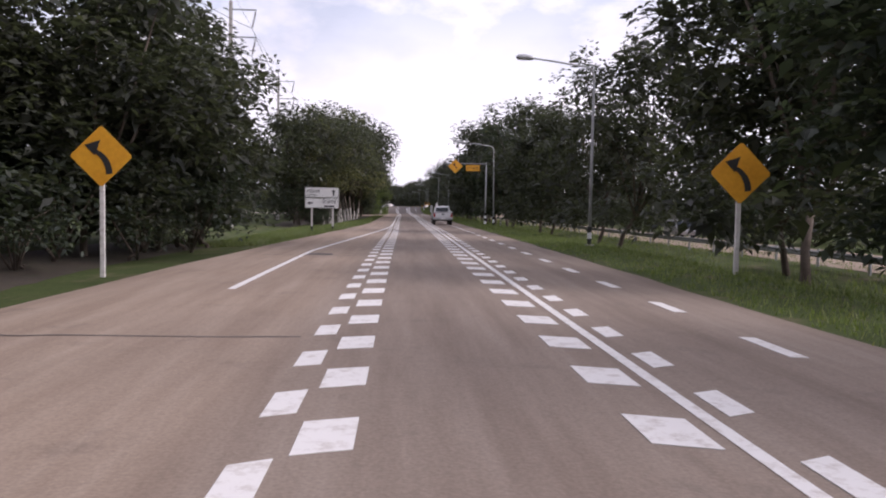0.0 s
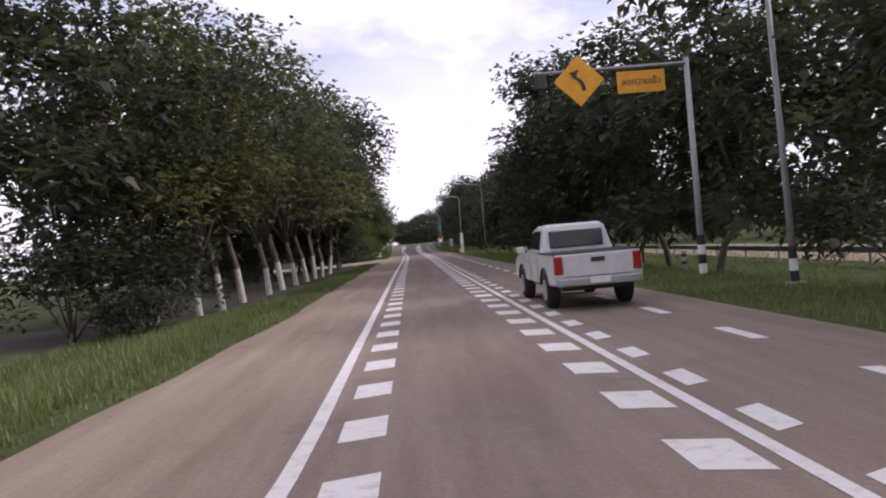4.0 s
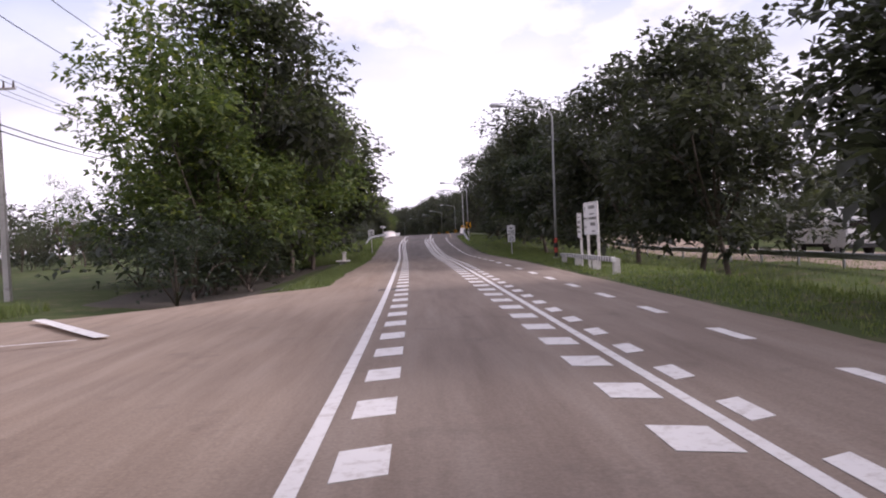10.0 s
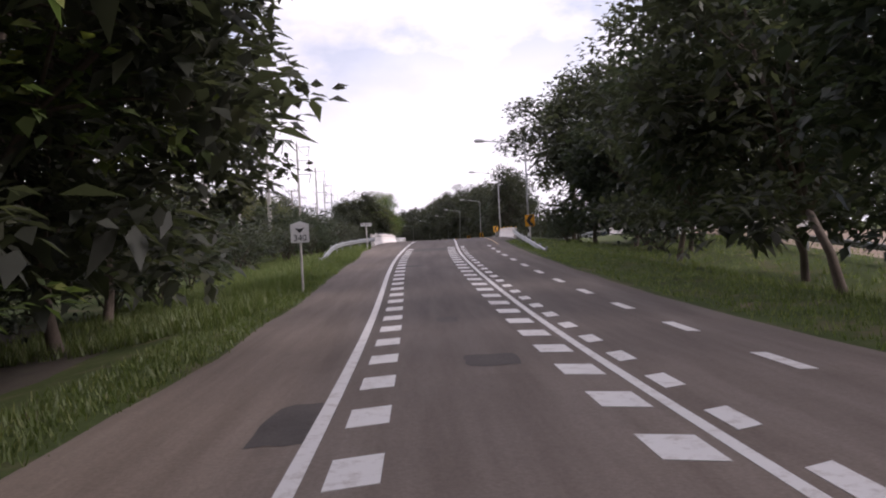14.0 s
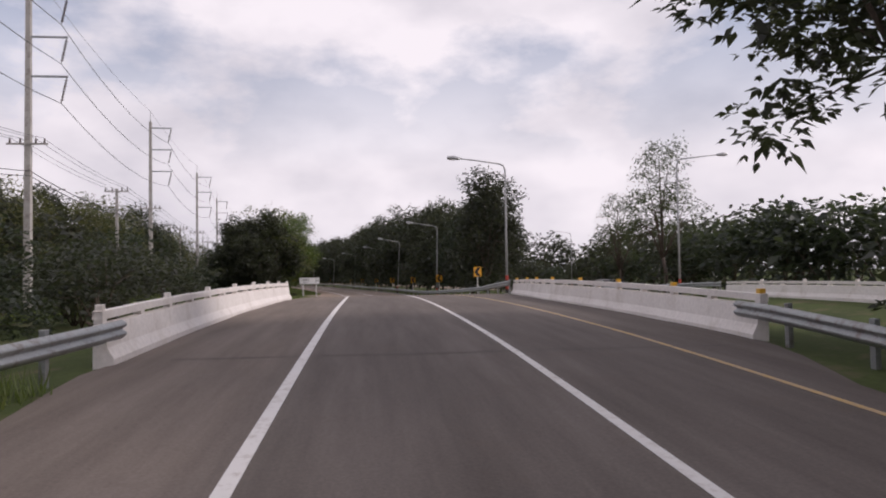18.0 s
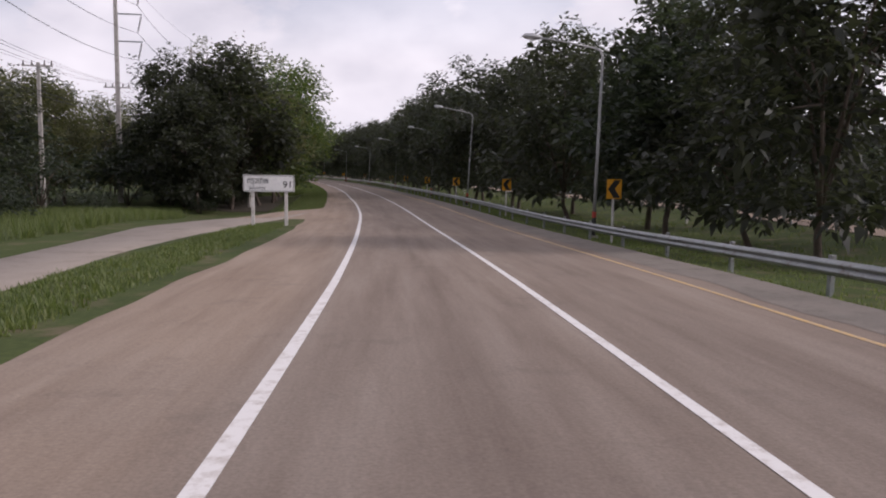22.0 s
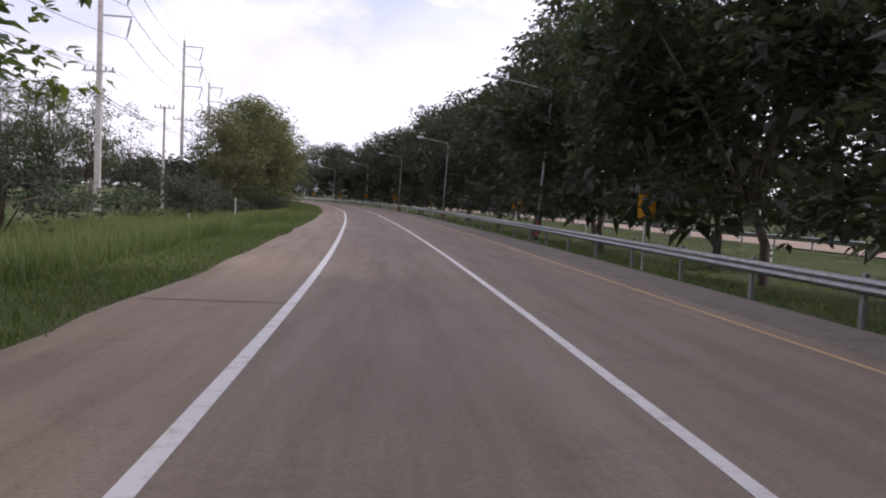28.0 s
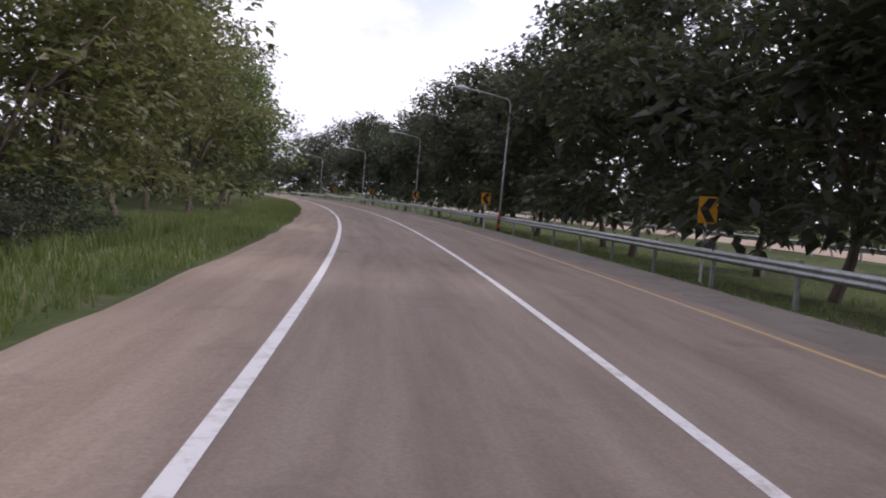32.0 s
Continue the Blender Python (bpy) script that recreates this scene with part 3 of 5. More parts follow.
BAR_L, BAR_C, BAR_S, BAR_R = bar_mesh("bar", 0.40, 0.75, 0.12), bar_mesh("bar", 0.46, 0.73, -0.14), bar_mesh("bar", 0.26, 0.73, 0.12), bar_mesh("bar", 0.20, 1.27, -0.05)
k = 0
while True:
    s = -25 + 1.77 * k
    if s > 226:
        break
    k += 1
    gone = noise.noise(Vector((s * 0.4, 20, 0)))
    for me, u, ds in ((BAR_L, -0.50 - 0.13 * smooth(183, 207, s), 0), (BAR_C, CLINE - 0.42, 0.24), (BAR_S, CLINE + 0.33, 0.9), (BAR_S, -0.92, 0.85), (BAR_R, 4.46, 0.0)):
        if me is BAR_S and u < 0 and s > 56:
            continue
        if me is BAR_R and k % 2:
            continue
        b = new("bar", me)
        b.parent = marks
        b.matrix_world = Matrix.Translation(at(s + ds, u, 0.002)) @ Matrix.Rotation(heading(s), 4, "Z") @ Matrix.Rotation(math.atan((mid(s + 1)[2] - mid(s - 1)[2]) / 2), 4, "X")


def patch(name, s, u, ls, lu, material, label, seed):
    rnd = random.Random(seed)
    bm = bmesh.new()
    n = 16
    vs = []
    for i in range(n):
        a = 2 * math.pi * i / n
        sq = 1 / max(abs(math.cos(a)), abs(math.sin(a)), 0.75)
        r = sq * rnd.uniform(0.82, 1.0)
        vs.append(bm.verts.new(at(s + math.sin(a) * r * ls / 2, u + math.cos(a) * r * lu / 2, 0.004)))
    bm.faces.new(vs)
    return tagged(part(name, bm, material), label, "road patch", "", "structure")


for s, u, ls, lu, sd in ((58.3, -0.9, 1.1, 1.2, 1), (24.2, -2.65, 0.9, 0.9, 2), (152.6, -0.85, 0.8, 0.9, 3), (183.8, -1.2, 1.8, 0.7, 5), (186.9, 1.0, 1.1, 0.8, 6), (192, 0.6, 1.0, 0.5, 7), (209.5, -0.2, 1.0, 1.3, 8), (209.5, 2.0, 1.0, 0.8, 9), (223.5, 0.7, 4.0, 3.2, 10)):
    patch("asphalt_patch", s, u, ls, lu, M_PATCH, "dark asphalt repair patch in the road surface", sd)
for i, (s, a, b) in enumerate(((23.65, -4.6, 0.0), (33.23, -4.2, -0.6), (8.948, -5, -1.2), (236, -3.2, 6.3), (263.3, -3.2, 6.3), (248.8, -3.2, 6.3), (221.4, -3.2, 6), (320.9, 1.5, 5.8), (329.7, 2.5, 6), (380.1, -3.2, -1))):
    rnd = random.Random(i)
    rows = []
    for q in range(9):
        u = a + (b - a) * q / 8
        off = rnd.uniform(-0.05, 0.05)
        rows.append([at(s + off, u, 0.004), at(s + off + 0.045 + rnd.uniform(0, 0.03), u, 0.004)])
    strip("tar_seam", rows, M_SEAM, "structure", "dark transverse joint across the road", "road joint")

# ---------------------------------------------------------------- trees
def leaf_cloud(rnd, lobes, leaves, size, droop=0.5, per=3, shell=0.6, clump=0.9, core=0, core_size=1.0):
    """Small folded leaves in sprays, gathered in clumps over the lobes, round a sparse core of wide inner leaves."""
    tot = sum(r[0] * r[1] for _, r in lobes)
    start, way, length = [], [], []
    for c, r in lobes:
        share = r[0] * r[1] / tot
        rr = np.array((r[0], r[0], r[1]))
        k = max(3, int(round(3.6 * r[0] * r[1] / clump ** 2)))
        d = rnd.normal(size=(k, 3))
        d /= np.linalg.norm(d, axis=1)[:, None]
        d[:, 2] = np.where(d[:, 2] < -0.4, -d[:, 2] * 0.6, d[:, 2])
        middle = np.asarray(c) + d * rr * (shell + (1 - shell) * rnd.random(k) ** 0.6)[:, None]
        wide = clump * rnd.uniform(0.55, 1.3, k)
        n = max(per, int(leaves * share)) // per
        pick = rnd.choice(k, n, p=wide ** 2 / np.sum(wide ** 2))
        g = rnd.normal(size=(n, 3))
        g *= (rnd.random(n) ** 0.42 / np.linalg.norm(g, axis=1))[:, None]
        p = middle[pick] + g * wide[pick][:, None] * np.array((1, 1, 0.62))
        o = d[pick] * 0.55 + g * 0.6
        start.append(np.repeat(p, per, axis=0))
        way.append(np.repeat(o, per, axis=0))
        length.append(np.full(n * per, size))
        n = int(core * share)
        if n:
            g = rnd.normal(size=(n, 3))
            g *= (rnd.random(n) ** 0.5 / np.linalg.norm(g, axis=1))[:, None]
            h = n // 2
            pick = rnd.choice(k, n - h, p=wide ** 2 / np.sum(wide ** 2))
            start.append(np.concatenate([np.asarray(c) + g[:h] * rr * 0.6, middle[pick] + g[h:] * wide[pick][:, None] * np.array((0.55, 0.55, 0.3))]))
            way.append(g)
            length.append(np.r_[np.full(h, core_size), np.full(n - h, core_size * 0.75)])
    p, o, size = np.concatenate(start), np.concatenate(way), np.concatenate(length)
    n = len(p)
    a = rnd.random(n) * 6.283
    w = np.stack([np.cos(a), np.sin(a), np.full(n, 0.12)], 1) + o
    w /= np.linalg.norm(w, axis=1)[:, None]
    w[:, 2] -= droop * rnd.uniform(-0.5, 1.2, n)
    w /= np.linalg.norm(w, axis=1)[:, None]
    tilt = rnd.normal(size=(n, 3)) * 0.35 + np.array((0, 0, 1))
    side = np.cross(w, tilt)
    side /= np.maximum(np.linalg.norm(side, axis=1), 1e-5)[:, None]
    long = size * rnd.uniform(0.65, 1.35, n)
    half = (long * rnd.uniform(0.19, 0.30, n))[:, None]
    long = long[:, None]
    up = np.array((0, 0, 1.0))
    m = p + w * long * 0.45 + up * 0.05 * long
    quad = np.stack([p, m + side * half, p + w * long - up * 0.14 * long, m - side * half], 1).reshape(-1, 3)
    me = bpy.data.meshes.new("crown")
    me.vertices.add(n * 4)
    me.loops.add(n * 4)
    me.polygons.add(n)
    me.vertices.foreach_set("co", quad.astype(np.float32).ravel())
    me.loops.foreach_set("vertex_index", np.arange(n * 4, dtype=np.int32))
    me.polygons.foreach_set("loop_start", np.arange(0, n * 4, 4, dtype=np.int32))
    me.update(calc_edges=True)
    return me


def tree_kind(seed, height, spread, clear, leaves, size, leaf_mat, droop=0.5, trunk_r=0.12, flat=0.8, limewash=0.0, per=3, fork=5, shell=0.6, skirt=0, twigs=True, clump=0.9, core=0, core_size=1.0):
    """One tree: trunk with limbs, and a crown of leaf sprays. Returns its parts' meshes."""
    rnd = np.random.default_rng(seed)
    bm = bmesh.new()
    lean = rnd.normal(size=2) * 0.3
    top = Vector((lean[0], lean[1], clear))
    knee = Vector((lean[0] * 0.2 + rnd.normal() * 0.08, lean[1] * 0.2 + rnd.normal() * 0.08, clear * 0.5))
    bend_tube(bm, [(0, 0, -0.6), (0, 0, 0.15), knee, top], [trunk_r * 1.5, trunk_r * 1.15, trunk_r * 0.95, trunk_r * 0.85], 9)
    lobes = []
    depth = height - clear
    for k in range(fork):
        a = k * 2 * math.pi / fork + rnd.uniform(-0.5, 0.5)
        rr = spread * rnd.uniform(0.40, 0.66)
        end = Vector((top.x + math.cos(a) * rr, top.y + math.sin(a) * rr, clear + depth * rnd.uniform(0.28, 0.8)))
        m1 = top.lerp(end, 0.45) + Vector((rnd.normal() * 0.2, rnd.normal() * 0.2, 0.35))
        bend_tube(bm, [top - Vector((0, 0, 0.25)), m1, end], [trunk_r * 0.62, trunk_r * 0.42, trunk_r * 0.14], 7)
        for j in range(3):
            a2 = a + rnd.uniform(-1.1, 1.1)
            e2 = m1 + Vector((math.cos(a2), math.sin(a2), rnd.uniform(-0.45, 0.9))) * spread * rnd.uniform(0.38, 0.62)
            if twigs:
                bend_tube(bm, [m1, m1.lerp(e2, 0.5) + Vector((0, 0, 0.12)), e2], [trunk_r * 0.3, trunk_r * 0.2, trunk_r * 0.06], 5)
            q = spread * rnd.uniform(0.20, 0.36)
            lobes.append((tuple(e2), (q, q * flat * rnd.uniform(0.8, 1.3))))
        q = spread * rnd.uniform(0.30, 0.44)
        lobes.append((tuple(end), (q, q * flat * rnd.uniform(0.9, 1.25))))
    crown_top = Vector((lean[0] * 1.5, lean[1] * 1.5, height - spread * 0.25))
    bend_tube(bm, [top - Vector((0, 0, 0.2)), top.lerp(crown_top, 0.5) + Vector((0.15, -0.1, 0)), crown_top], [trunk_r * 0.75, trunk_r * 0.45, trunk_r * 0.08], 7)
    for j in range(5):
        a = j * 1.257 + rnd.uniform(-0.4, 0.4)
        q = spread * rnd.uniform(0.22, 0.34)
        lobes.append(((crown_top.x + math.cos(a) * spread * 0.36, crown_top.y + math.sin(a) * spread * 0.36, height - spread * rnd.uniform(0.2, 0.75)), (q, q * flat * 1.1)))
    lobes.append((tuple(crown_top), (spread * 0.34, spread * flat * 0.34)))
    for f in (0.25, 0.6):
        lobes.append((tuple(top.lerp(crown_top, f)), (spread * 0.62, depth * 0.26)))
    for j in range(int(skirt)):
        a = j * 6.28 / max(1, int(skirt)) + rnd.uniform(-0.4, 0.4)
        lobes.append(((math.cos(a) * spread * 0.52, math.sin(a) * spread * 0.52, clear * rnd.uniform(0.85, 1.3)), (spread * rnd.uniform(0.28, 0.40), clear * rnd.uniform(0.34, 0.5))))
    trunk = mesh_of("trunk", bm, M_BARK)
    if limewash:
        trunk.materials.append(M_LIME)
        for f in trunk.polygons:
            if f.center.z < limewash and (f.center.x ** 2 + f.center.y ** 2) ** 0.5 < trunk_r * 2:
                f.material_index = 1
    crown = leaf_cloud(rnd, lobes, leaves, size, droop, per, shell, clump, core, core_size)
    crown.materials.append(leaf_mat)
    return trunk, crown


DARK = dict(flat=0.95, skirt=7, core=4000, core_size=0.52)
TREES = {
    "dark": [tree_kind(11, 11.2, 4.6, 2.0, 9000, 0.25, M_LEAF_A, **DARK), tree_kind(12, 10.6, 4.3, 1.8, 9000, 0.25, M_LEAF_A, **DARK), tree_kind(13, 12.0, 4.7, 2.2, 9000, 0.25, M_LEAF_A, **DARK), tree_kind(14, 11.0, 4.8, 1.9, 9000, 0.25, M_LEAF_A, **DARK), tree_kind(15, 10.2, 4.5, 1.9, 9000, 0.27, M_LEAF_D, **DARK)],
    "high": [tree_kind(16, 11.6, 4.4, 3.9, 9500, 0.25, M_LEAF_A, core=2200, core_size=0.48)],
    "fresh": [tree_kind(21, 10.4, 4.3, 1.6, 10500, 0.25, M_LEAF_B, skirt=3, core=1600, core_size=0.42), tree_kind(22, 11.2, 4.5, 1.7, 10500, 0.25, M_LEAF_B, skirt=2, core=1600, core_size=0.42), tree_kind(23, 9.8, 4.4, 1.5, 10500, 0.24, M_LEAF_B, skirt=3, core=1600, core_size=0.42)],
    "olive": [tree_kind(31, 10.6, 4.2, 2.3, 6500, 0.21, M_LEAF_C, limewash=0.9, shell=0.5, core=300, core_size=0.36, clump=0.75), tree_kind(32, 11.4, 4.4, 2.5, 6500, 0.21, M_LEAF_C, limewash=1.0, shell=0.5, core=300, core_size=0.36, clump=0.75)],
    "pale": [tree_kind(33, 10.8, 4.4, 1.6, 11000, 0.22, M_LEAF_C, shell=0.5, skirt=6, core=650, core_size=0.36, clump=0.75), tree_kind(34, 10.0, 4.3, 1.5, 11000, 0.22, M_LEAF_C, shell=0.5, skirt=6, core=650, core_size=0.36, clump=0.75)],
    "lime": [tree_kind(61, 10.8, 4.2, 2.6, 8000, 0.23, M_LEAF_A, limewash=0.9, core=900, core_size=0.42, clump=0.8), tree_kind(62, 11.4, 4.5, 2.8, 8000, 0.23, M_LEAF_A, limewash=0.9, core=900, core_size=0.42, clump=0.8)],
    "eucalypt": [tree_kind(41, 13.0, 2.9, 3.0, 3600, 0.19, M_LEAF_E, 0.9, 0.12, 1.5, fork=6, shell=0.4, clump=0.6, core=250, core_size=0.3), tree_kind(42, 11.5, 2.6, 2.4, 3400, 0.19, M_LEAF_E, 0.9, 0.11, 1.6, fork=6, shell=0.4, clump=0.6, core=250, core_size=0.3)],
    "gum": [tree_kind(43, 12.6, 3.6, 3.2, 7500, 0.19, M_LEAF_E, 0.8, 0.16, 1.25, fork=6, shell=0.45, clump=0.6, core=700, core_size=0.3)],
    "bush": [tree_kind(51, 2.4, 2.0, 0.3, 2400, 0.16, M_LEAF_A, 0.4, 0.05, 0.7, twigs=False, clump=0.4, core=120, core_size=0.26), tree_kind(52, 1.7, 1.6, 0.2, 2000, 0.14, M_LEAF_D, 0.4, 0.04, 0.7, twigs=False, clump=0.35, core=100, core_size=0.22), tree_kind(53, 3.2, 2.2, 0.4, 2600, 0.17, M_LEAF_D, 0.4, 0.06, 0.8, twigs=False, clump=0.45, core=120, core_size=0.26)],
    "thicket": [tree_kind(71, 5.0, 3.2, 0.4, 1300, 0.36, M_LEAF_A, 0.4, 0.08, 0.9, fork=3, twigs=False, clump=0.8, core=260, core_size=0.7), tree_kind(72, 4.2, 3.4, 0.3, 1300, 0.36, M_LEAF_D, 0.4, 0.08, 0.9, fork=3, twigs=False, clump=0.8, core=260, core_size=0.7)],
    "far": [tree_kind(81, 10.5, 4.8, 1.2, 720, 0.85, M_LEAF_A, 0.4, 0.2, 0.9, fork=4, skirt=5, twigs=False, clump=1.3, core=220, core_size=1.3), tree_kind(82, 9.0, 4.6, 1.0, 720, 0.85, M_LEAF_A, 0.4, 0.2, 0.9, fork=4, skirt=5, twigs=False, clump=1.3, core=220, core_size=1.3)],
}
LABELS = {
    "dark": ("dense dark-leaved roadside tree on the grass verge", "tree"),
    "high": ("tall dark-leaved tree with a high clear trunk", "tree"),
    "fresh": ("leafy green roadside tree with low hanging branches", "tree"),
    "olive": ("thin-leaved roadside tree with a whitewashed trunk foot", "tree"),
    "pale": ("pale olive-leaved tree with branches close to the ground", "tree"),
    "lime": ("shade tree with a whitewashed trunk foot on bare soil", "tree"),
    "eucalypt": ("tall slender eucalyptus tree with a sparse crown", "tree"),
    "gum": ("broad gum tree with a light crown standing in the fields", "tree"),
    "bush": ("low leafy bush growing beside the road", "bush"),
    "thicket": ("dark overgrown thicket behind the roadside trees", "thicket"),
    "far": ("distant full-crowned tree of the woodland edge", "tree"),
}
tree_rnd = random.Random(77)


def tree(kind, s, u, scale=1.0, group="", tall=1.0):
    trunk, crown = tree_rnd.choice(TREES[kind])
    p = on_ground(s, u, -0.05)
    ob = new({"bush": "bush", "thicket": "thicket"}.get(kind, "tree"))
    ob.matrix_world = Matrix.Translation(p) @ Matrix.Rotation(tree_rnd.uniform(0, 6.28), 4, "Z") @ Matrix.Diagonal((scale, scale, scale * tall, 1))
    tagged(ob, *LABELS[kind], group or {"bush": "roadside bushes", "thicket": "thickets", "far": "woodland edge"}.get(kind, "roadside trees"))
    part("trunk", trunk, None, ob)
    part("crown", crown, None, ob)
    return ob


# median trees, right of the road
for s, u, sc in ((24, 13.5, 1.3), (31, 16.5, 1.2), (163, 14.6, 1.1), (-10.24, 15.1, 1.14), (3.835, 18.1, 1.14), (15.34, 13.9, 1.07), (47.29, 13.9, 1.14), (58.92, 15.7, 1.2), (67.97, 12.7, 1.07), (76.84, 15.46, 1.14), (85.16, 12.6, 1.25), (92.28, 13.1, 1.33), (100.6, 14.2, 1.28), (105.9, 11.8, 1.33), (113.7, 12.8, 1.4), (120.8, 15.2, 1.35), (127.3, 15.02, 1.21), (135.9, 14.42, 1.15), (168.3, 15.5, 1.25), (176.5, 14.6, 1.25), (183.4, 13.6, 1.15), (191.3, 14.54, 1.2), (198.5, 12.8, 1.25), (204.5, 14.9, 1.25), (213, 13, 1.15), (220.2, 16, 1.1)):
    tree("dark", s, u, sc)
for s, u, sc in ((306, 15.4, 1.05), (312.8, 14.6, 1.21), (320.9, 16.99, 1.34), (329, 14.33, 1.27), (337.1, 17.26, 1.27), (345.2, 14.6, 1.27), (353.2, 15.99, 1.39), (361.3, 13.6, 1.46), (369.3, 16.26, 1.46), (377.4, 13.33, 1.39), (385.5, 15.99, 1.46), (393.7, 13.86, 1.46), (401.9, 16.26, 1.46), (410.1, 13.6, 1.46), (418.3, 15.99, 1.54), (426.5, 13.73, 1.46), (434.7, 16.26, 1.46), (442.8, 14.5, 1.4), (451, 16.22, 1.4), (459.1, 14.1, 1.4), (467.3, 16.49, 1.5), (475.5, 14.36, 1.5), (483.6, 15.96, 1.55), (491.8, 14.1, 1.5), (499.9, 16.49, 1.26), (508.1, 14, 1.46), (516.3, 15.72, 1.54), (525.8, 14, 1.46), (535.3, 15.32, 1.46), (544.8, 14, 1.46), (555.7, 15.32, 1.54), (566.6, 14, 1.46), (578.8, 15.32, 1.46), (592.4, 14, 1.46), (608.7, 14.66, 1.46), (627.8, 14.66, 1.46)):
    tree("dark", s, u, sc)
# left of the road
for s, u, sc, k in ((-8, -12, 1.2, "dark"), (5, -14.4, 1.3, "dark"), (26, -15.5, 1.3, "dark"), (31, -13.0, 1.2, "dark"), (36, -11.6, 1.2, "dark"), (43, -14, 1.3, "dark"), (41, -11.6, 1.05, "dark"), (13, -19, 1.3, "dark"), (32, -20, 1.3, "dark"),
                    (83.5, -11.5, 1.1, "dark"), (90, -13, 1.1, "dark"), (85, -10.2, 1.1, "olive"), (87.5, -9.2, 1.1, "olive"), (89, -8.6, 1.25, "lime"), (94, -8.8, 1.35, "lime"), (99, -8.4, 1.35, "olive"), (104, -8.5, 1.4, "lime"), (109, -8.4, 1.4, "olive"), (113.7, -8.3, 1.4, "lime"), (118.6, -8.3, 1.45, "lime"), (121.2, -8.0, 1.3, "olive"), (124.5, -7.7, 1.4, "lime"), (128.4, -7.2, 1.5, "high"), (129.6, -10.4, 1.3, "dark"), (131.8, -10.4, 0.82, "dark"), (130.4, -7.2, 0.68, "dark"), (127.5, -11, 1.2, "dark"), (114, -15, 1.25, "dark"), (123, -14, 1.2, "dark"),
                    (164.5, -9.6, 0.95, "fresh"), (179.5, -8.9, 1.25, "fresh"), (184.8, -9.0, 1.3, "fresh"), (189.1, -8.0, 1.35, "dark"), (194.5, -8.6, 1.3, "dark"), (182, -14, 1.2, "dark"), (191, -14, 1.2, "dark"), (200, -9.6, 1.2, "dark"),
                    (335, -12.9, 0.9, "dark"), (341, -14.4, 1.05, "dark"), (350, -14, 1.1, "olive"), (346, -13.2, 1.0, "dark"), (341, -11.2, 1.25, "dark"), (345.5, -10.2, 1.3, "olive"), (350, -9.8, 1.3, "fresh"), (355.5, -8.9, 1.3, "fresh"), (361.3, -9.0, 1.35, "fresh"), (367.3, -8.4, 1.35, "fresh"), (374.7, -9.4, 1.3, "fresh"), (381, -10.6, 1.2, "fresh"), (356, -16, 1.25, "dark"), (366, -16.4, 1.3, "dark"), (377, -16.4, 1.3, "dark"),
                    (450, -13.6, 1.05, "pale"), (455, -12.6, 1.3, "pale"), (461, -11.8, 1.4, "pale"), (467, -11.9, 1.4, "pale"), (473, -10.9, 1.3, "pale"), (481, -11.6, 1.33, "pale"), (489, -10.6, 1.33, "pale"), (498, -11.6, 1.33, "dark"), (507, -10.4, 1.33, "fresh"), (517, -11.4, 1.33, "dark"), (528, -10.6, 1.33, "fresh"), (540, -11.4, 1.33, "dark"), (553, -10.6, 1.33, "fresh"), (568, -11.4, 1.33, "dark"), (584, -10.6, 1.33, "fresh"), (602, -11.4, 1.33, "dark")):
    tree(k, s, u, sc)
tree("high", 238.5, 12.3, 1.2)
for s, u, sc in ((233.2, 13.0, 1.25), (226.5, 14.4, 1.2), (231, 18.5, 1.2)):
    tree("dark", s, u, sc)
tree("dark", 298, 13.3, 0.98, "", 1.25)
for k, s, u, sc, tl in (("fresh", 167, -10.2, 1.3, 1.3), ("dark", 171, -9.4, 1.2, 1.2), ("fresh", 175.0, -9.0, 1.2, 1.15)):
    tree(k, s, u, sc, "", tl)
for s, u, sc in ((229.5, 17.5, 1.1), (140.5, 13.2, 1.2), (147, 14.6, 1.15)):
    tree("dark", s, u, sc)
for s, u, sc in ((334, -12.5, 0.8), (338, -13, 1.0), (341, -15, 1.1), (345, -17, 1.2), (344, -11.8, 0.7), (352, -11.5, 0.8), (456, -8.4, 0.7), (459, -8.8, 0.8), (462, -8.2, 0.7), (453, -9.6, 0.8), (437, -13, 1.2), (441, -11.6, 1.1), (445, -13.6, 1.4), (449, -10.6, 1.0), (452, -9.4, 0.9), (163.5, -7.6, 1.0), (231, 10.8, 1.2), (233.5, 12, 1.4), (235.4, 11.2, 1.2), (20, -14, 1.6), (25, -12.4, 1.6), (28, -12.8, 1.5), (30, -10.8, 1.4), (33, -11.6, 1.5), (35, -9.8, 1.3), (38, -11, 1.5), (40, -10.4, 1.5), (43, -11.6, 1.5), (16, -16, 1.8), (80, -8.4, 1.0), (79.5, -11, 1.3), (82, -9.6, 1.2)):
    tree("bush", s, u, sc)
for s, u, sc in ((228, 15.5, 1.0), (222, 15, 0.9), (233, 16, 1.0), (216, -18, 1.2), (221, -20, 1.3), (227, -19, 1.2), (233, -20, 1.3), (239, -21, 1.2), (22, -17, 1.3), (28, -15.4, 1.2), (34, -15, 1.2), (40, -15, 1.2), (46, -13, 1.15), (44, -16.5, 1.4), (50, -17, 1.2)):
    tree("thicket", s, u, sc)
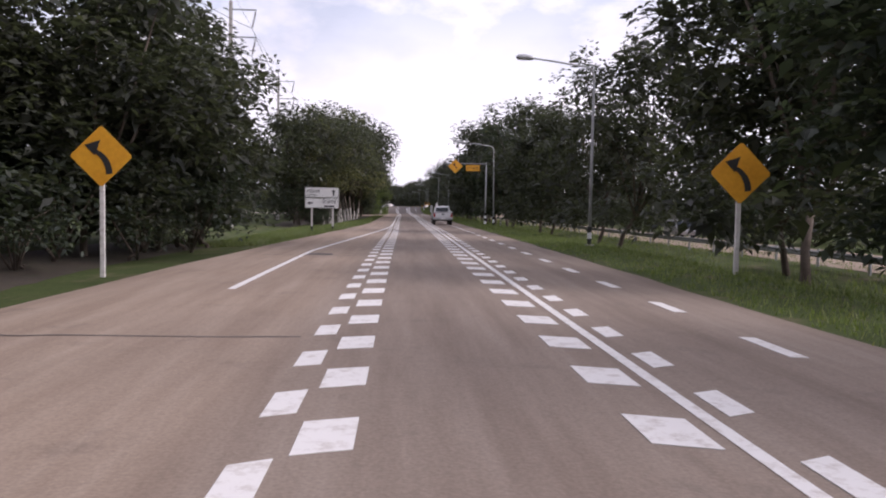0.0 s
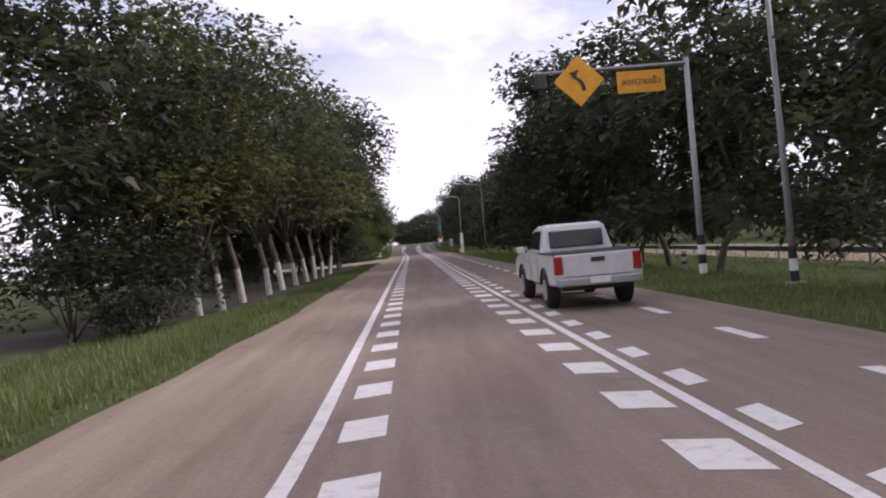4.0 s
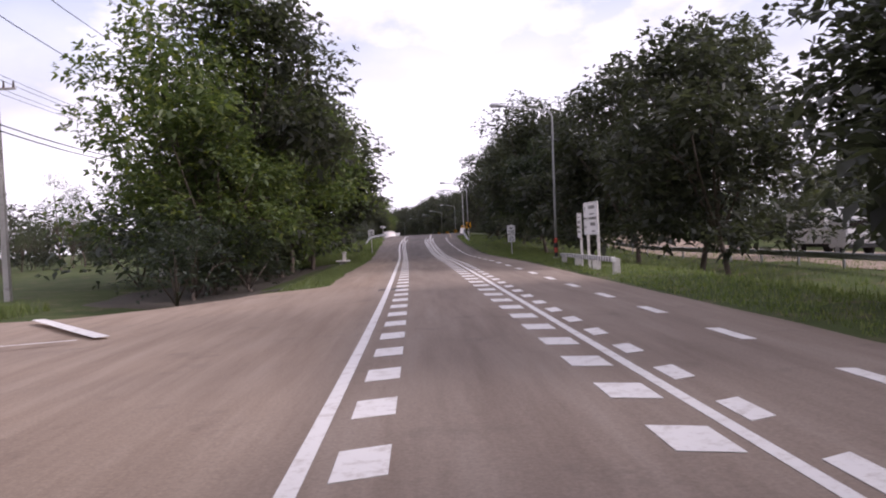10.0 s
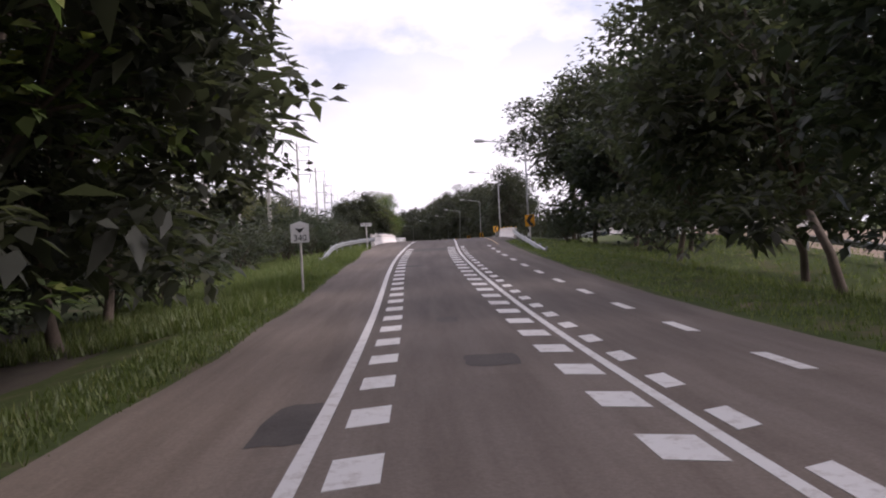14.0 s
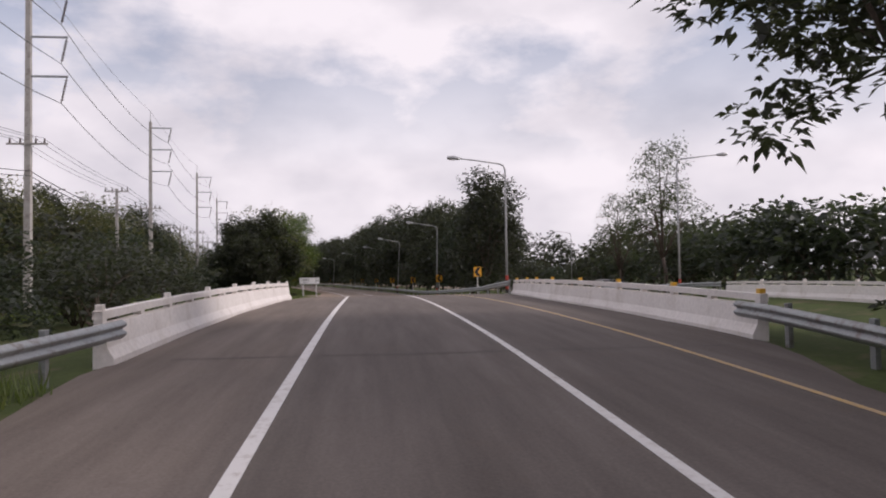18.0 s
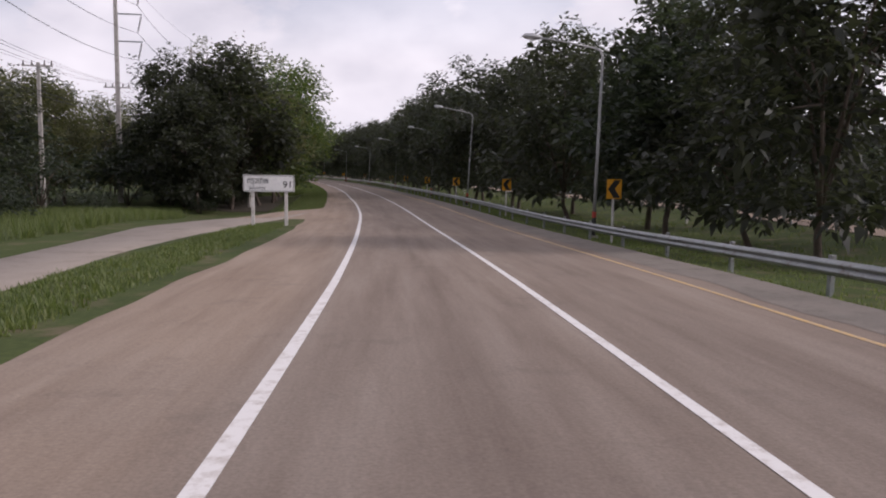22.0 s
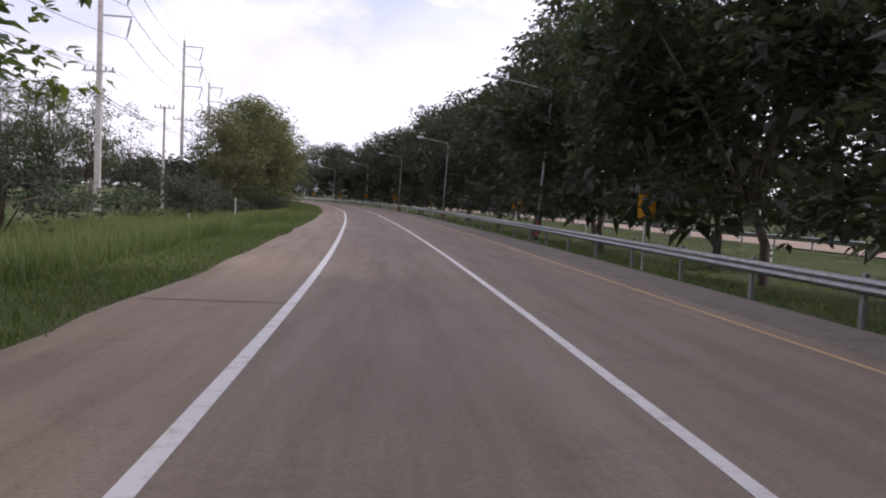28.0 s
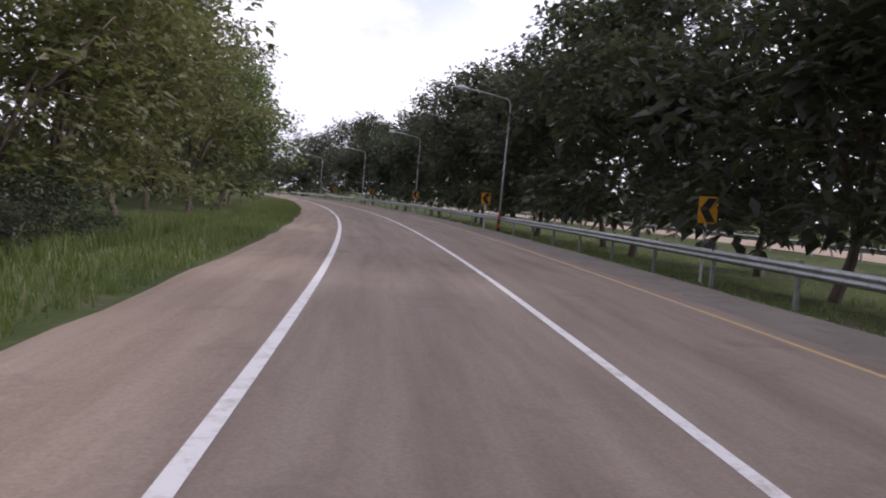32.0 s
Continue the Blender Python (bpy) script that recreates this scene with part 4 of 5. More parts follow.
# bushes on the left bank before the bridge and beside the side road
for i in range(36):
    s = 196 + i * 2.0 + tree_rnd.uniform(-0.6, 0.6)
    tree("bush", s, -9.2 - tree_rnd.uniform(0, 8), tree_rnd.uniform(0.95, 1.5))
for i in range(18):
    tree("bush", 272 + i * 3.4, -17.5 - tree_rnd.uniform(0, 6), tree_rnd.uniform(1.0, 1.6))
for s, u, sc in ((80, -9.6, 0.7), (384.2, -13.3, 1.197), (391, -14.63, 1.33), (399.2, -13.96, 1.33), (407.4, -15.3, 1.463), (416.9, -14.63, 1.33), (425.1, -12.64, 1.463), (431.9, -13.96, 1.596)):
    tree("bush", s, u, sc)
for s in np.arange(232, 340, 5.0):
    tree("thicket", s + tree_rnd.uniform(-2, 2), -27 - tree_rnd.uniform(0, 5), tree_rnd.uniform(1.3, 1.9))
for s0, s1, u0 in ((108, 128, -12.5), (159, 178, -8.6), (176, 200, -12.0), (346, 386, -13.0)):
    for s in np.arange(s0, s1, 3.2):
        tree("bush", s + tree_rnd.uniform(-1, 1), u0 - tree_rnd.uniform(0, 2), tree_rnd.uniform(0.9, 1.3))
# the tree belt behind the power line
for i in range(27):
    tree(("pale", "dark", "pale")[i % 3], 246 + i * 4.8 + tree_rnd.uniform(-1.2, 1.2), -26 - tree_rnd.uniform(0, 4), tree_rnd.uniform(0.92, 1.12))
# eucalyptus belts further off
for i in range(30):
    tree("eucalypt", 205 + i * 7 + tree_rnd.uniform(-2, 2), -34 - tree_rnd.uniform(0, 20), tree_rnd.uniform(0.8, 1.2))
for i in range(9):
    tree("eucalypt", 402 + i * 6, -32 - tree_rnd.uniform(0, 13), tree_rnd.uniform(0.9, 1.25))
tree("gum", 303.5, 35.2, 1.4)
tree("gum", 317, 35.8, 1.05)
for s, u, sc in ((309, 39, 0.9), (326, 40, 0.8), (298, 40, 0.7)):
    tree("eucalypt", s, u, sc)
for i in range(16):
    tree("eucalypt", 196 + i * 4.2 + tree_rnd.uniform(-1, 1), -50 - tree_rnd.uniform(0, 9), tree_rnd.uniform(0.5, 0.62))
for i in range(14):
    tree("thicket", 190 + i * 5 + tree_rnd.uniform(-1, 1), -46 - tree_rnd.uniform(0, 8), tree_rnd.uniform(0.5, 0.7))
for s, u, sc in ((427, -25.5, 0.75), (430, -27.5, 0.7), (433, -25, 0.8), (436, -26.5, 0.75), (439, -27, 0.85), (442, -25, 0.7), (423, -29, 0.8)):
    tree("gum", s, u, sc)
for s, u, sc in ((425, -31, 0.6), (430, -30, 0.55), (436, -30.5, 0.6), (442, -29, 0.6)):
    tree("thicket", s, u, sc)
for s, u, sc in ((447, -26, 1.0), (454, -28, 1.1), (461, -26, 1.0), (218, -21, 0.85), (224, -23, 0.9), (229, -21.5, 0.8), (236, -23, 0.9), (243, -22, 0.85), (250, -23.5, 0.8)):
    tree("eucalypt", s, u, sc)
# thickets behind the roadside rows
for s0, s1, u0, st in ((-18, 42, -18.5, 6.0), (110, 129, -16.5, 5.4), (174, 206, -15.0, 5.4), (344, 390, -17.5, 5.8), (455, 620, -19, 8.0)):
    for s in np.arange(s0, s1, st):
        tree("thicket", s + tree_rnd.uniform(-1, 1), u0 - tree_rnd.uniform(0, 3), tree_rnd.uniform(1.0, 1.4))
for s in np.arange(-12, 640, 6.5):
    if s < 232 or s > 246:
        tree("thicket", s + tree_rnd.uniform(-3, 3), far_side(s)[0] + 15 + tree_rnd.uniform(0, 6), tree_rnd.uniform(0.8, 1.3) * (1.6 if 246 < s < 345 else 1.0))
# the woodland edges further off
def far_woods(spots):
    """All the distant trees in one mesh: leaf sprays and trunks."""
    verts, faces, mats = [], [], []
    for s, u, sc in spots:
        trunk, crown = tree_rnd.choice(TREES["far"])
        m = Matrix.Translation(on_ground(s, u, -0.05)) @ Matrix.Rotation(tree_rnd.uniform(0, 6.28), 4, "Z") @ Matrix.Scale(sc, 4)
        for k, me in enumerate((trunk, crown)):
            base = len(verts)
            verts += [tuple(m @ v.co) for v in me.vertices]
            faces += [tuple(base + q for q in p.vertices) for p in me.polygons]
            mats += [k] * len(me.polygons)
    me = bpy.data.meshes.new("far_woods")
    me.from_pydata(verts, [], faces)
    me.materials.append(M_BARK)
    me.materials.append(M_LEAF_A)
    me.polygons.foreach_set("material_index", mats)
    return tagged(new("far_woods", me), "dark distant woodland behind fields and roads", "woods", "", "stuff")


far_woods([(-40 + i * 7.2 + tree_rnd.uniform(-3, 3), 54 + tree_rnd.uniform(0, 17), tree_rnd.uniform(0.95, 1.3)) for i in range(96)]
          + [(-60 + i * 13 + tree_rnd.uniform(-5, 5), -72 - tree_rnd.uniform(0, 44), tree_rnd.uniform(0.9, 1.35)) for i in range(60)]
          + [(632 + i * 12, 15.3 + (i % 2) * 2.1, tree_rnd.uniform(1.25, 1.45)) for i in range(26)]
          + [(634 + i * 12, -12.5 - (i % 2) * 4, tree_rnd.uniform(1.25, 1.45)) for i in range(26)])


# ---------------------------------------------------------------- grass
def grass(name, areas, count, tall, seed, label):
    rnd = np.random.default_rng(seed)
    verts, faces = [], []
    for (s0, s1, u0, u1, dens, hh) in areas:
        n = int(count * dens * 2.2)
        for _ in range(n):
            s, u = rnd.uniform(s0, s1), rnd.uniform(u0, u1)
            if left_edge(s) - 0.08 < u < right_edge(s) + 0.08 or (252 < s < 327 and side_far(s) < u < side_near(s)):
                continue
            p = np.array(on_ground(s, u, -0.02))
            for _b in range(5):
                a = rnd.uniform(0, 6.28)
                h = tall * hh * rnd.uniform(0.5, 1.3)
                w = 0.009 + 0.014 * rnd.random()
                q = p + np.array([rnd.normal() * 0.09, rnd.normal() * 0.09, 0])
                d = np.array([math.cos(a), math.sin(a), 0])
                e = np.array([-d[1], d[0], 0])
                i = len(verts)
                verts += [tuple(q - e * w), tuple(q + e * w), tuple(q + d * h * 0.45 + np.array([0, 0, h]))]
                faces.append((i, i + 1, i + 2))
    me = bpy.data.meshes.new(name)
    me.from_pydata(verts, [], faces)
    me.materials.append(M_GRASS)
    ob = new(name, me)
    return tagged(ob, label, "grass", "", "stuff")


grass("verge_grass", [(-24, 84, -6.4, -3.4, 3.2, 0.36), (84, 132, -5.2, -3.4, 1.0, 0.4), (40, 84, -11, -4.4, 2.4, 0.9), (156, 206, -5.0, -3.3, 1.3, 0.4), (206, 231, -6.2, -3.3, 1.2, 0.5), (193, 234, -11, -4.2, 2.4, 1.2), (324, 440, -6.4, -3.2, 4.8, 0.36), (440, 540, -8, -3.6, 2.8, 0.7)], 1600, 0.32, 3, "short green grass along the road edge")
grass("median_grass", [(-12, 231, 6.2, 10, 5.0, 0.42), (-12, 231, 10, 24, 3.5, 0.8), (268, 520, 6.4, 11, 4.5, 0.36), (268, 520, 11, 25, 2.0, 0.6)], 1600, 0.32, 4, "rough green grass on the median")
grass("tall_grass", [(380, 442, -14.5, -6.4, 3.6, 1.0), (440, 482, -11.5, -7, 1.8, 0.9), (266, 330, -21, -12.5, 2.4, 0.9), (266, 312, -6.4, -4.3, 1.6, 0.18), (128, 160, -20, -15, 0.9, 0.7)], 1600, 0.7, 5, "tall uncut grass on the bank")


# ---------------------------------------------------------------- street furniture
def street_lamp(s, u=7.4, height=6.75, reach=3.1, lean=0.0, banded=True):
    ob = thing("street_lamp", place(s, u) @ Matrix.Rotation(radians(lean), 4, "Y"), "grey steel street lamp with one curved arm over the road", "street lamp", "street lamps")
    bm = bmesh.new()
    bend_tube(bm, [(0, 0, -0.3), (0, 0, height * 0.5), (0, 0, height - 0.35), (-0.10, 0, height - 0.08), (-0.35, 0, height + 0.05)], [0.085, 0.07, 0.055, 0.05, 0.045], 10)
    part("pole", bm, M_POLE, ob)
    bm = bmesh.new()
    bend_tube(bm, [(-0.30, 0, height + 0.03), (-reach * 0.6, 0, height + 0.25), (-reach + 0.25, 0, height + 0.36)], [0.045, 0.04, 0.035], 8)
    part("arm", bm, M_POLE, ob)
    bm = bmesh.new()
    bend_tube(bm, [(-reach + 0.35, 0, height + 0.36), (-reach + 0.2, 0, height + 0.37), (-reach - 0.1, 0, height + 0.40), (-reach - 0.4, 0, height + 0.40), (-reach - 0.5, 0, height + 0.38)], [0.05, 0.10, 0.14, 0.12, 0.05], 12)
    head = part("lamp_head", bm, M_LAMP, ob)
    bm = bmesh.new()
    bmesh.ops.create_uvsphere(bm, u_segments=12, v_segments=6, radius=0.12, matrix=Matrix.Translation((-reach - 0.18, 0, height + 0.32)) @ Matrix.Diagonal((1.9, 0.9, 0.55, 1)))
    part("lens", bm, M_SIGNWHITE, head, "frosted lamp lens")
    if banded:
        for k, m in enumerate((M_SIGNBLACK, M_RED, M_SIGNBLACK, M_RED) if s > 262 or 120 < s < 178 else (M_SIGNBLACK, M_SIGNWHITE, M_SIGNBLACK)):
            bm = bmesh.new()
            tube(bm, (0, 0, 0.05 + 0.28 * k), (0, 0, 0.33 + 0.28 * k), 0.098, 0.096, 12)
            part("band", bm, m, ob)
    bm = bmesh.new()
    box(bm, (0, 0, 0.02), (0.36, 0.36, 0.12), 0.01)
    part("foot_plate", bm, M_CONCRETE, ob)
    return ob


for s, u, ln, hh in ((33.8, 8.6, 0, 8.1), (71.9, 8.8, -1, 7.7), (139.3, 8.5, 0, 7.8), (171.6, 8.25, 1, 8.5), (229.5, 7.6, 0, 6.9), (268.5, 8.6, 0, 8.0), (309, 9.6, 1, 8.3), (344, 9.4, 3, 8.4), (374, 10.2, 3, 8.5), (410.8, 9.9, 3, 8.6), (451, 9.8, 2, 8.5), (484.6, 9.2, 1.5, 8.5), (520, 9.6, 1, 8.5), (556, 9.6, 1, 8.5), (592, 9.6, 0, 8.5)):
    street_lamp(s, u, hh, lean=ln)
for s in (16, 94, 190, 342, 432):
    street_lamp(s, far_side(s)[0] + 11.6, 9.6, 3.3)
ob = street_lamp(273.5, 22.0, 9.6, 3.3)
ob.matrix_world = ob.matrix_world @ Matrix.Rotation(radians(180), 4, "Z")


def chevron_sign(s, u=7.3, mid_h=1.72, turn=8):
    ob = thing("chevron_sign", place(s, u, -0.05, turn), "yellow sign with a black chevron on a white post", "road sign", "chevron signs along the bend")
    bm = bmesh.new()
    tube(bm, (0, 0.062, -0.9), (0, 0.062, mid_h + 0.33), 0.05, 0.05, 10)
    part("post", bm, M_POST, ob)
    bm = bmesh.new()
    sheet(bm, rounded(0.66, 0.80, 0.035, 3, 0, mid_h), 0.012)
    board = part("board", bm, M_SIGNYELLOW, ob)
    bm = bmesh.new()
    z = mid_h
    sheet(bm, [(-0.02, z + 0.36), (0.28, z + 0.36), (0.02, z), (0.28, z - 0.36), (-0.02, z - 0.36), (-0.28, z)], 0.006, Matrix.Translation((0, -0.011, 0)))
    part("chevron", bm, M_SIGNBLACK, board, "black chevron")
    return ob


chevron_sign(228.6, 7.6, 1.47)
for s in (283.6, 305.8, 327.5, 349.9, 371.6, 393.5, 416.6, 459.5, 489.4, 519, 548, 578):
    chevron_sign(s, 10.0 if 400 < s < 480 else 9.4, 1.88)


def bend_sign(s, u, mid_h):
    ob = thing("bend_sign", place(s, u, -0.1), "yellow diamond sign with a black bend arrow on a post", "road sign", "bend warning signs")
    bm = bmesh.new()
    box(bm, (0, 0.06, (mid_h + 0.3) / 2 - 0.2), (0.12, 0.10, mid_h + 0.7), 0.012)
    part("post", bm, M_POST, ob)
    bm = bmesh.new()
    d = 0.84
    sheet(bm, [(0.04, d - 0.04), (-0.04, d - 0.04), (-d + 0.04, 0.04), (-d + 0.04, -0.04), (-0.04, -d + 0.04), (0.04, -d + 0.04), (d - 0.04, -0.04), (d - 0.04, 0.04)], 0.012, Matrix.Translation((0, 0, mid_h)))
    board = part("board", bm, M_SIGNYELLOW, ob)
    bm = bmesh.new()
    pts = [(0.30 - 0.58 * (1 - math.cos(radians(k * 9))), -0.46 + 0.66 * math.sin(radians(k * 9))) for k in range(9)]
    inner = [(x - 0.17, z - 0.03) for x, z in pts][::-1]
    sheet(bm, pts + inner, 0.006, Matrix.Translation((0, -0.011, mid_h)))
    sheet(bm, [(-0.44, 0.30), (-0.02, 0.44), (-0.16, 0.02)], 0.006, Matrix.Translation((0, -0.011, mid_h)))
    part("arrow", bm, M_SIGNBLACK, board, "black bend arrow")
    return ob


bend_sign(19.5, 9.05, 2.75)
bend_sign(20.7, -8.15, 2.9)


def gantry():
    ob = thing("overhead_sign", place(76.5, 8.5), "mast arm with a yellow diamond and a yellow plate", "road sign")
    bm = bmesh.new()
    bend_tube(bm, [(0, 0, -0.3), (0, 0, 3), (0, 0, 6.4)], [0.10, 0.09, 0.075], 10)
    part("mast", bm, M_POLE, ob)
    bm = bmesh.new()
    tube(bm, (0, 0, 6.25), (-4.5, 0, 6.25), 0.06, 0.045, 8)
    part("arm", bm, M_SIGNBACK, ob)
    bm = bmesh.new()
    d = 0.74
    sheet(bm, [(0, d), (-d, 0), (0, -d), (d, 0)], 0.015, Matrix.Translation((-3.2, -0.08, 5.95)))
    dia = part("diamond", bm, M_SIGNYELLOW, ob, "yellow diamond board")
    bm = bmesh.new()
    pts = [(0.10 - 0.40 * (1 - math.cos(radians(k * 10))), -0.28 + 0.42 * math.sin(radians(k * 10))) for k in range(9)]
    sheet(bm, pts + [(x - 0.11, z - 0.02) for x, z in pts][::-1], 0.006, Matrix.Translation((-3.12, -0.094, 5.95)))
    sheet(bm, [(-0.30, 0.24), (-0.02, 0.32), (-0.12, 0.05)], 0.006, Matrix.Translation((-3.18, -0.094, 5.95)))
    part("arrow", bm, M_SIGNBLACK, dia, "black bend arrow")
    bm = bmesh.new()
    sheet(bm, rounded(1.4, 0.63, 0.03, 3, -1.4, 5.8), 0.015, Matrix.Translation((0, -0.08, 0)))
    plate = part("plate", bm, M_SIGNYELLOW, ob, "yellow text plate")
    lettering("writing", "ลดความเร็ว", 0.26, M_SIGNBLACK, plate, Matrix.Translation((-1.4, -0.094, 5.8)), "black lettering", 1.15)
    bm = bmesh.new()
    box(bm, (-4.3, 0, 6.0), (0.3, 0.22, 0.42), 0.03)
    part("warning_lamp", bm, M_PLASTIC, ob, "dark flashing lamp box")
    for k, m in enumerate((M_SIGNWHITE, M_SIGNBLACK, M_SIGNWHITE, M_SIGNBLACK)):
        bm = bmesh.new()
        tube(bm, (0, 0, 0.1 + 0.28 * k), (0, 0, 0.38 + 0.28 * k), 0.115, 0.115, 12)
        part("band", bm, m, ob)


gantry()


def board_sign(s, u, panels, posts, label, turn=0.0, foot=True, h=0.0, size=1.0, ink=None):
    """A white board on white posts. panels: middle x, middle z, width, height and writing (x, z, size, text, width)."""
    ink = ink or M_SIGNBLACK
    ob = thing("direction_sign", place(s, u, h - 0.1, turn) @ Matrix.Scale(size, 4), label, "road sign")
    top = max(p[1] + p[3] / 2 for p in panels)
    for x in posts:
        bm = bmesh.new()
        box(bm, (x, 0.07, top / 2 - 0.25), (0.11, 0.09, top + 0.5), 0.01)
        post = part("post", bm, M_POST, ob)
        if foot:
            bm = bmesh.new()
            box(bm, (x, 0.07, 0.13), (0.118, 0.098, 0.30), 0.01)
            part("foot", bm, M_SIGNBLACK, post, "black-painted post foot")
    for x, z, w, hh, texts in panels:
        bm = bmesh.new()
        sheet(bm, rounded(w, hh, 0.03, 3, x, z), 0.014)
        panel = part("panel", bm, M_SIGNWHITE, ob)
        bm = bmesh.new()
        for sx, sz, ww, wh in ((0, hh / 2 - 0.03, w - 0.06, 0.014), (0, -hh / 2 + 0.03, w - 0.06, 0.014), (w / 2 - 0.03, 0, 0.014, hh - 0.06), (-w / 2 + 0.03, 0, 0.014, hh - 0.06)):
            box(bm, (x + sx, -0.010, z + sz), (ww, 0.005, wh))
        part("border", bm, ink, panel, "thin black border")
        for t in texts:
            if t[3] in ("up", "left"):
                bm = bmesh.new()
                a = t[2]
                pts = [(0, a), (-a * 0.8, 0.1 * a), (-a * 0.25, 0.25 * a), (-a * 0.25, -a), (a * 0.25, -a), (a * 0.25, 0.25 * a), (a * 0.8, 0.1 * a)]
                if t[3] == "left":
                    pts = [(-q, p) for p, q in pts]
                sheet(bm, pts, 0.005, Matrix.Translation((x + t[0], -0.011, z + t[1])))
                part("arrow", bm, ink, panel, "black arrow")
            elif t[3] == "bar":
                bm = bmesh.new()
                box(bm, (x + t[0], -0.010, z + t[1]), (t[4], 0.005, t[2]))
                part("writing", bm, ink, panel, "row of small lettering")
            else:
                lettering("writing", t[3], t[2], M_SIGNBLACK, panel, Matrix.Translation((x + t[0], -0.011, z + t[1])), "black lettering", t[4])
    return ob


board_sign(50.3, -5.5, [(0, 2.38, 2.1, 0.62, [(-0.52, 0.08, 0.34, "กรุงเทพ", 0.78), (-0.6, -0.17, 0.10, "BANGKOK", 0.6), (0.72, 0, 0.19, "up", 0)]), (0, 1.72, 2.1, 0.62, [(0.45, 0.1, 0.34, "บ้านหงษ์", 0.82), (0.45, -0.19, 0.09, "bar", 0.62), (-0.72, 0, 0.16, "left", 0)])],
           (-0.62, 0.68), "white two-panel direction board with black Thai lettering", h=0.0, size=1.08)
board_sign(159.3, 7.3, [(0, 2.05, 1.75, 0.62, [(0.18, 0.1, 0.13, "bar", 0.75), (0.18, -0.17, 0.05, "bar", 0.6), (-0.66, 0.04, 0.11, "up", 0)]), (0, 1.38, 1.75, 0.62, [(0.28, 0.1, 0.13, "bar", 0.6), (0.3, -0.17, 0.05, "bar", 0.4), (-0.66, 0, 0.12, "left", 0)])],
           (-0.62, 0.62), "white two-panel direction board on two posts", turn=-86, foot=False, h=0.3, size=1.05, ink=M_FADED)
board_sign(161.2, 7.25, [(0, 1.93, 0.62, 0.62, [(0, 0.12, 0.05, "bar", 0.3), (0, -0.12, 0.12, "bar", 0.34)]), (0, 1.32, 0.62, 0.46, [(0, 0.05, 0.10, "bar", 0.4)])], (0,), "narrow upright white sign on a post", turn=-86, foot=False, h=0.25, size=0.95, ink=M_FADED)
board_sign(310.8, -4.95, [(0, 1.83, 1.75, 0.58, [(-0.38, 0.09, 0.32, "กรุงเทพ", 0.72), (-0.4, -0.17, 0.10, "BANGKOK", 0.56), (0.64, -0.04, 0.25, "91", 0.26)])], (-0.56, 0.58), "white distance board with Thai lettering and number 91", h=-0.4, size=1.3)
board_sign(229.5, -3.95, [(0, 3.2, 1.4, 0.42, [(0, 0.06, 0.10, "bar", 1.2), (0, -0.1, 0.05, "bar", 0.8)])], (0,), "white canal name board on a single post", foot=False, h=0.05, size=0.55)


def route_marker(s, u, km, mid_h=1.85):
    ob = thing("route_marker", place(s, u, 0.1) @ Matrix.Scale(1.2, 4), "white route marker with emblem and number 340 on a post", "road sign", "route markers")
    bm = bmesh.new()
    tube(bm, (0, 0.03, -0.4), (0, 0.03, mid_h + 0.3), 0.035, 0.035, 8)
    part("post", bm, M_POST, ob)
    bm = bmesh.new()
    sheet(bm, [(-0.25, mid_h - 0.28), (0.25, mid_h - 0.28), (0.25, mid_h + 0.22), (0, mid_h + 0.30), (-0.25, mid_h + 0.22)], 0.012)
    plate = part("plate", bm, M_SIGNWHITE, ob)
    bm = bmesh.new()
    sheet(bm, [(-0.13, mid_h + 0.13), (0, mid_h + 0.09), (0.13, mid_h + 0.13), (0.05, mid_h + 0.03), (0, mid_h - 0.02), (-0.05, mid_h + 0.03)], 0.005, Matrix.Translation((0, -0.010, 0)))
    part("emblem", bm, M_SIGNBLACK, plate, "black bird emblem")
    lettering("writing", "340", 0.2, M_SIGNBLACK, plate, Matrix.Translation((0, -0.011, mid_h - 0.16)), "black numerals", 0.34)
    if km:
        bm = bmesh.new()
        sheet(bm, rounded(0.46, 0.46, 0.03, 3, 0, mid_h - 0.56), 0.012)
        low = part("lower_plate", bm, M_SIGNWHITE, ob)
        lettering("writing", "กม.", 0.12, M_SIGNBLACK, low, Matrix.Translation((0, -0.011, mid_h - 0.44)), "small black lettering", 0.18)
        lettering("writing", "53", 0.24, M_SIGNBLACK, low, Matrix.Translation((0, -0.011, mid_h - 0.63)), "black numerals", 0.27)


route_marker(184.3, 7.5, True, 1.45)
route_marker(201, -3.7, False, 1.5)


def striped_barrier(s0, s1, u):
    """Runs beside the road from s0 to s1; the far end has slumped a little."""
    ob = thing("striped_barrier", Matrix.Identity(4), "low concrete barrier painted in black and white stripes", "barrier")
    n = 4
    for k in range(n):
        s = s0 + (s1 - s0) * k / (n - 1)
        bm = bmesh.new()
        box(bm, (0, 0, 0.14), (0.24, 0.2, 1.0), 0.02)
        part("post", bm, M_POST, ob).matrix_world = Matrix.Translation(at(s, u + 0.15 * k, -0.14 - 0.05 * k)) @ Matrix.Rotation(heading(s), 4, "Z")
    n = 52
    step = (s1 - s0 + 0.3) / n
    for k in range(n):
        s = s0 - 0.15 + step * (k + 0.5)
        f = k / n
        bm = bmesh.new()
        box(bm, (0, 0, 0.62), (0.13, step - 0.004, 0.17), 0.008)
        part("stripe", bm, M_SIGNBLACK if k % 2 else M_SIGNWHITE, ob).matrix_world = Matrix.Translation(at(s, u + 0.45 * f - 0.12, -0.14 - 0.15 * f)) @ Matrix.Rotation(heading(s), 4, "Z")


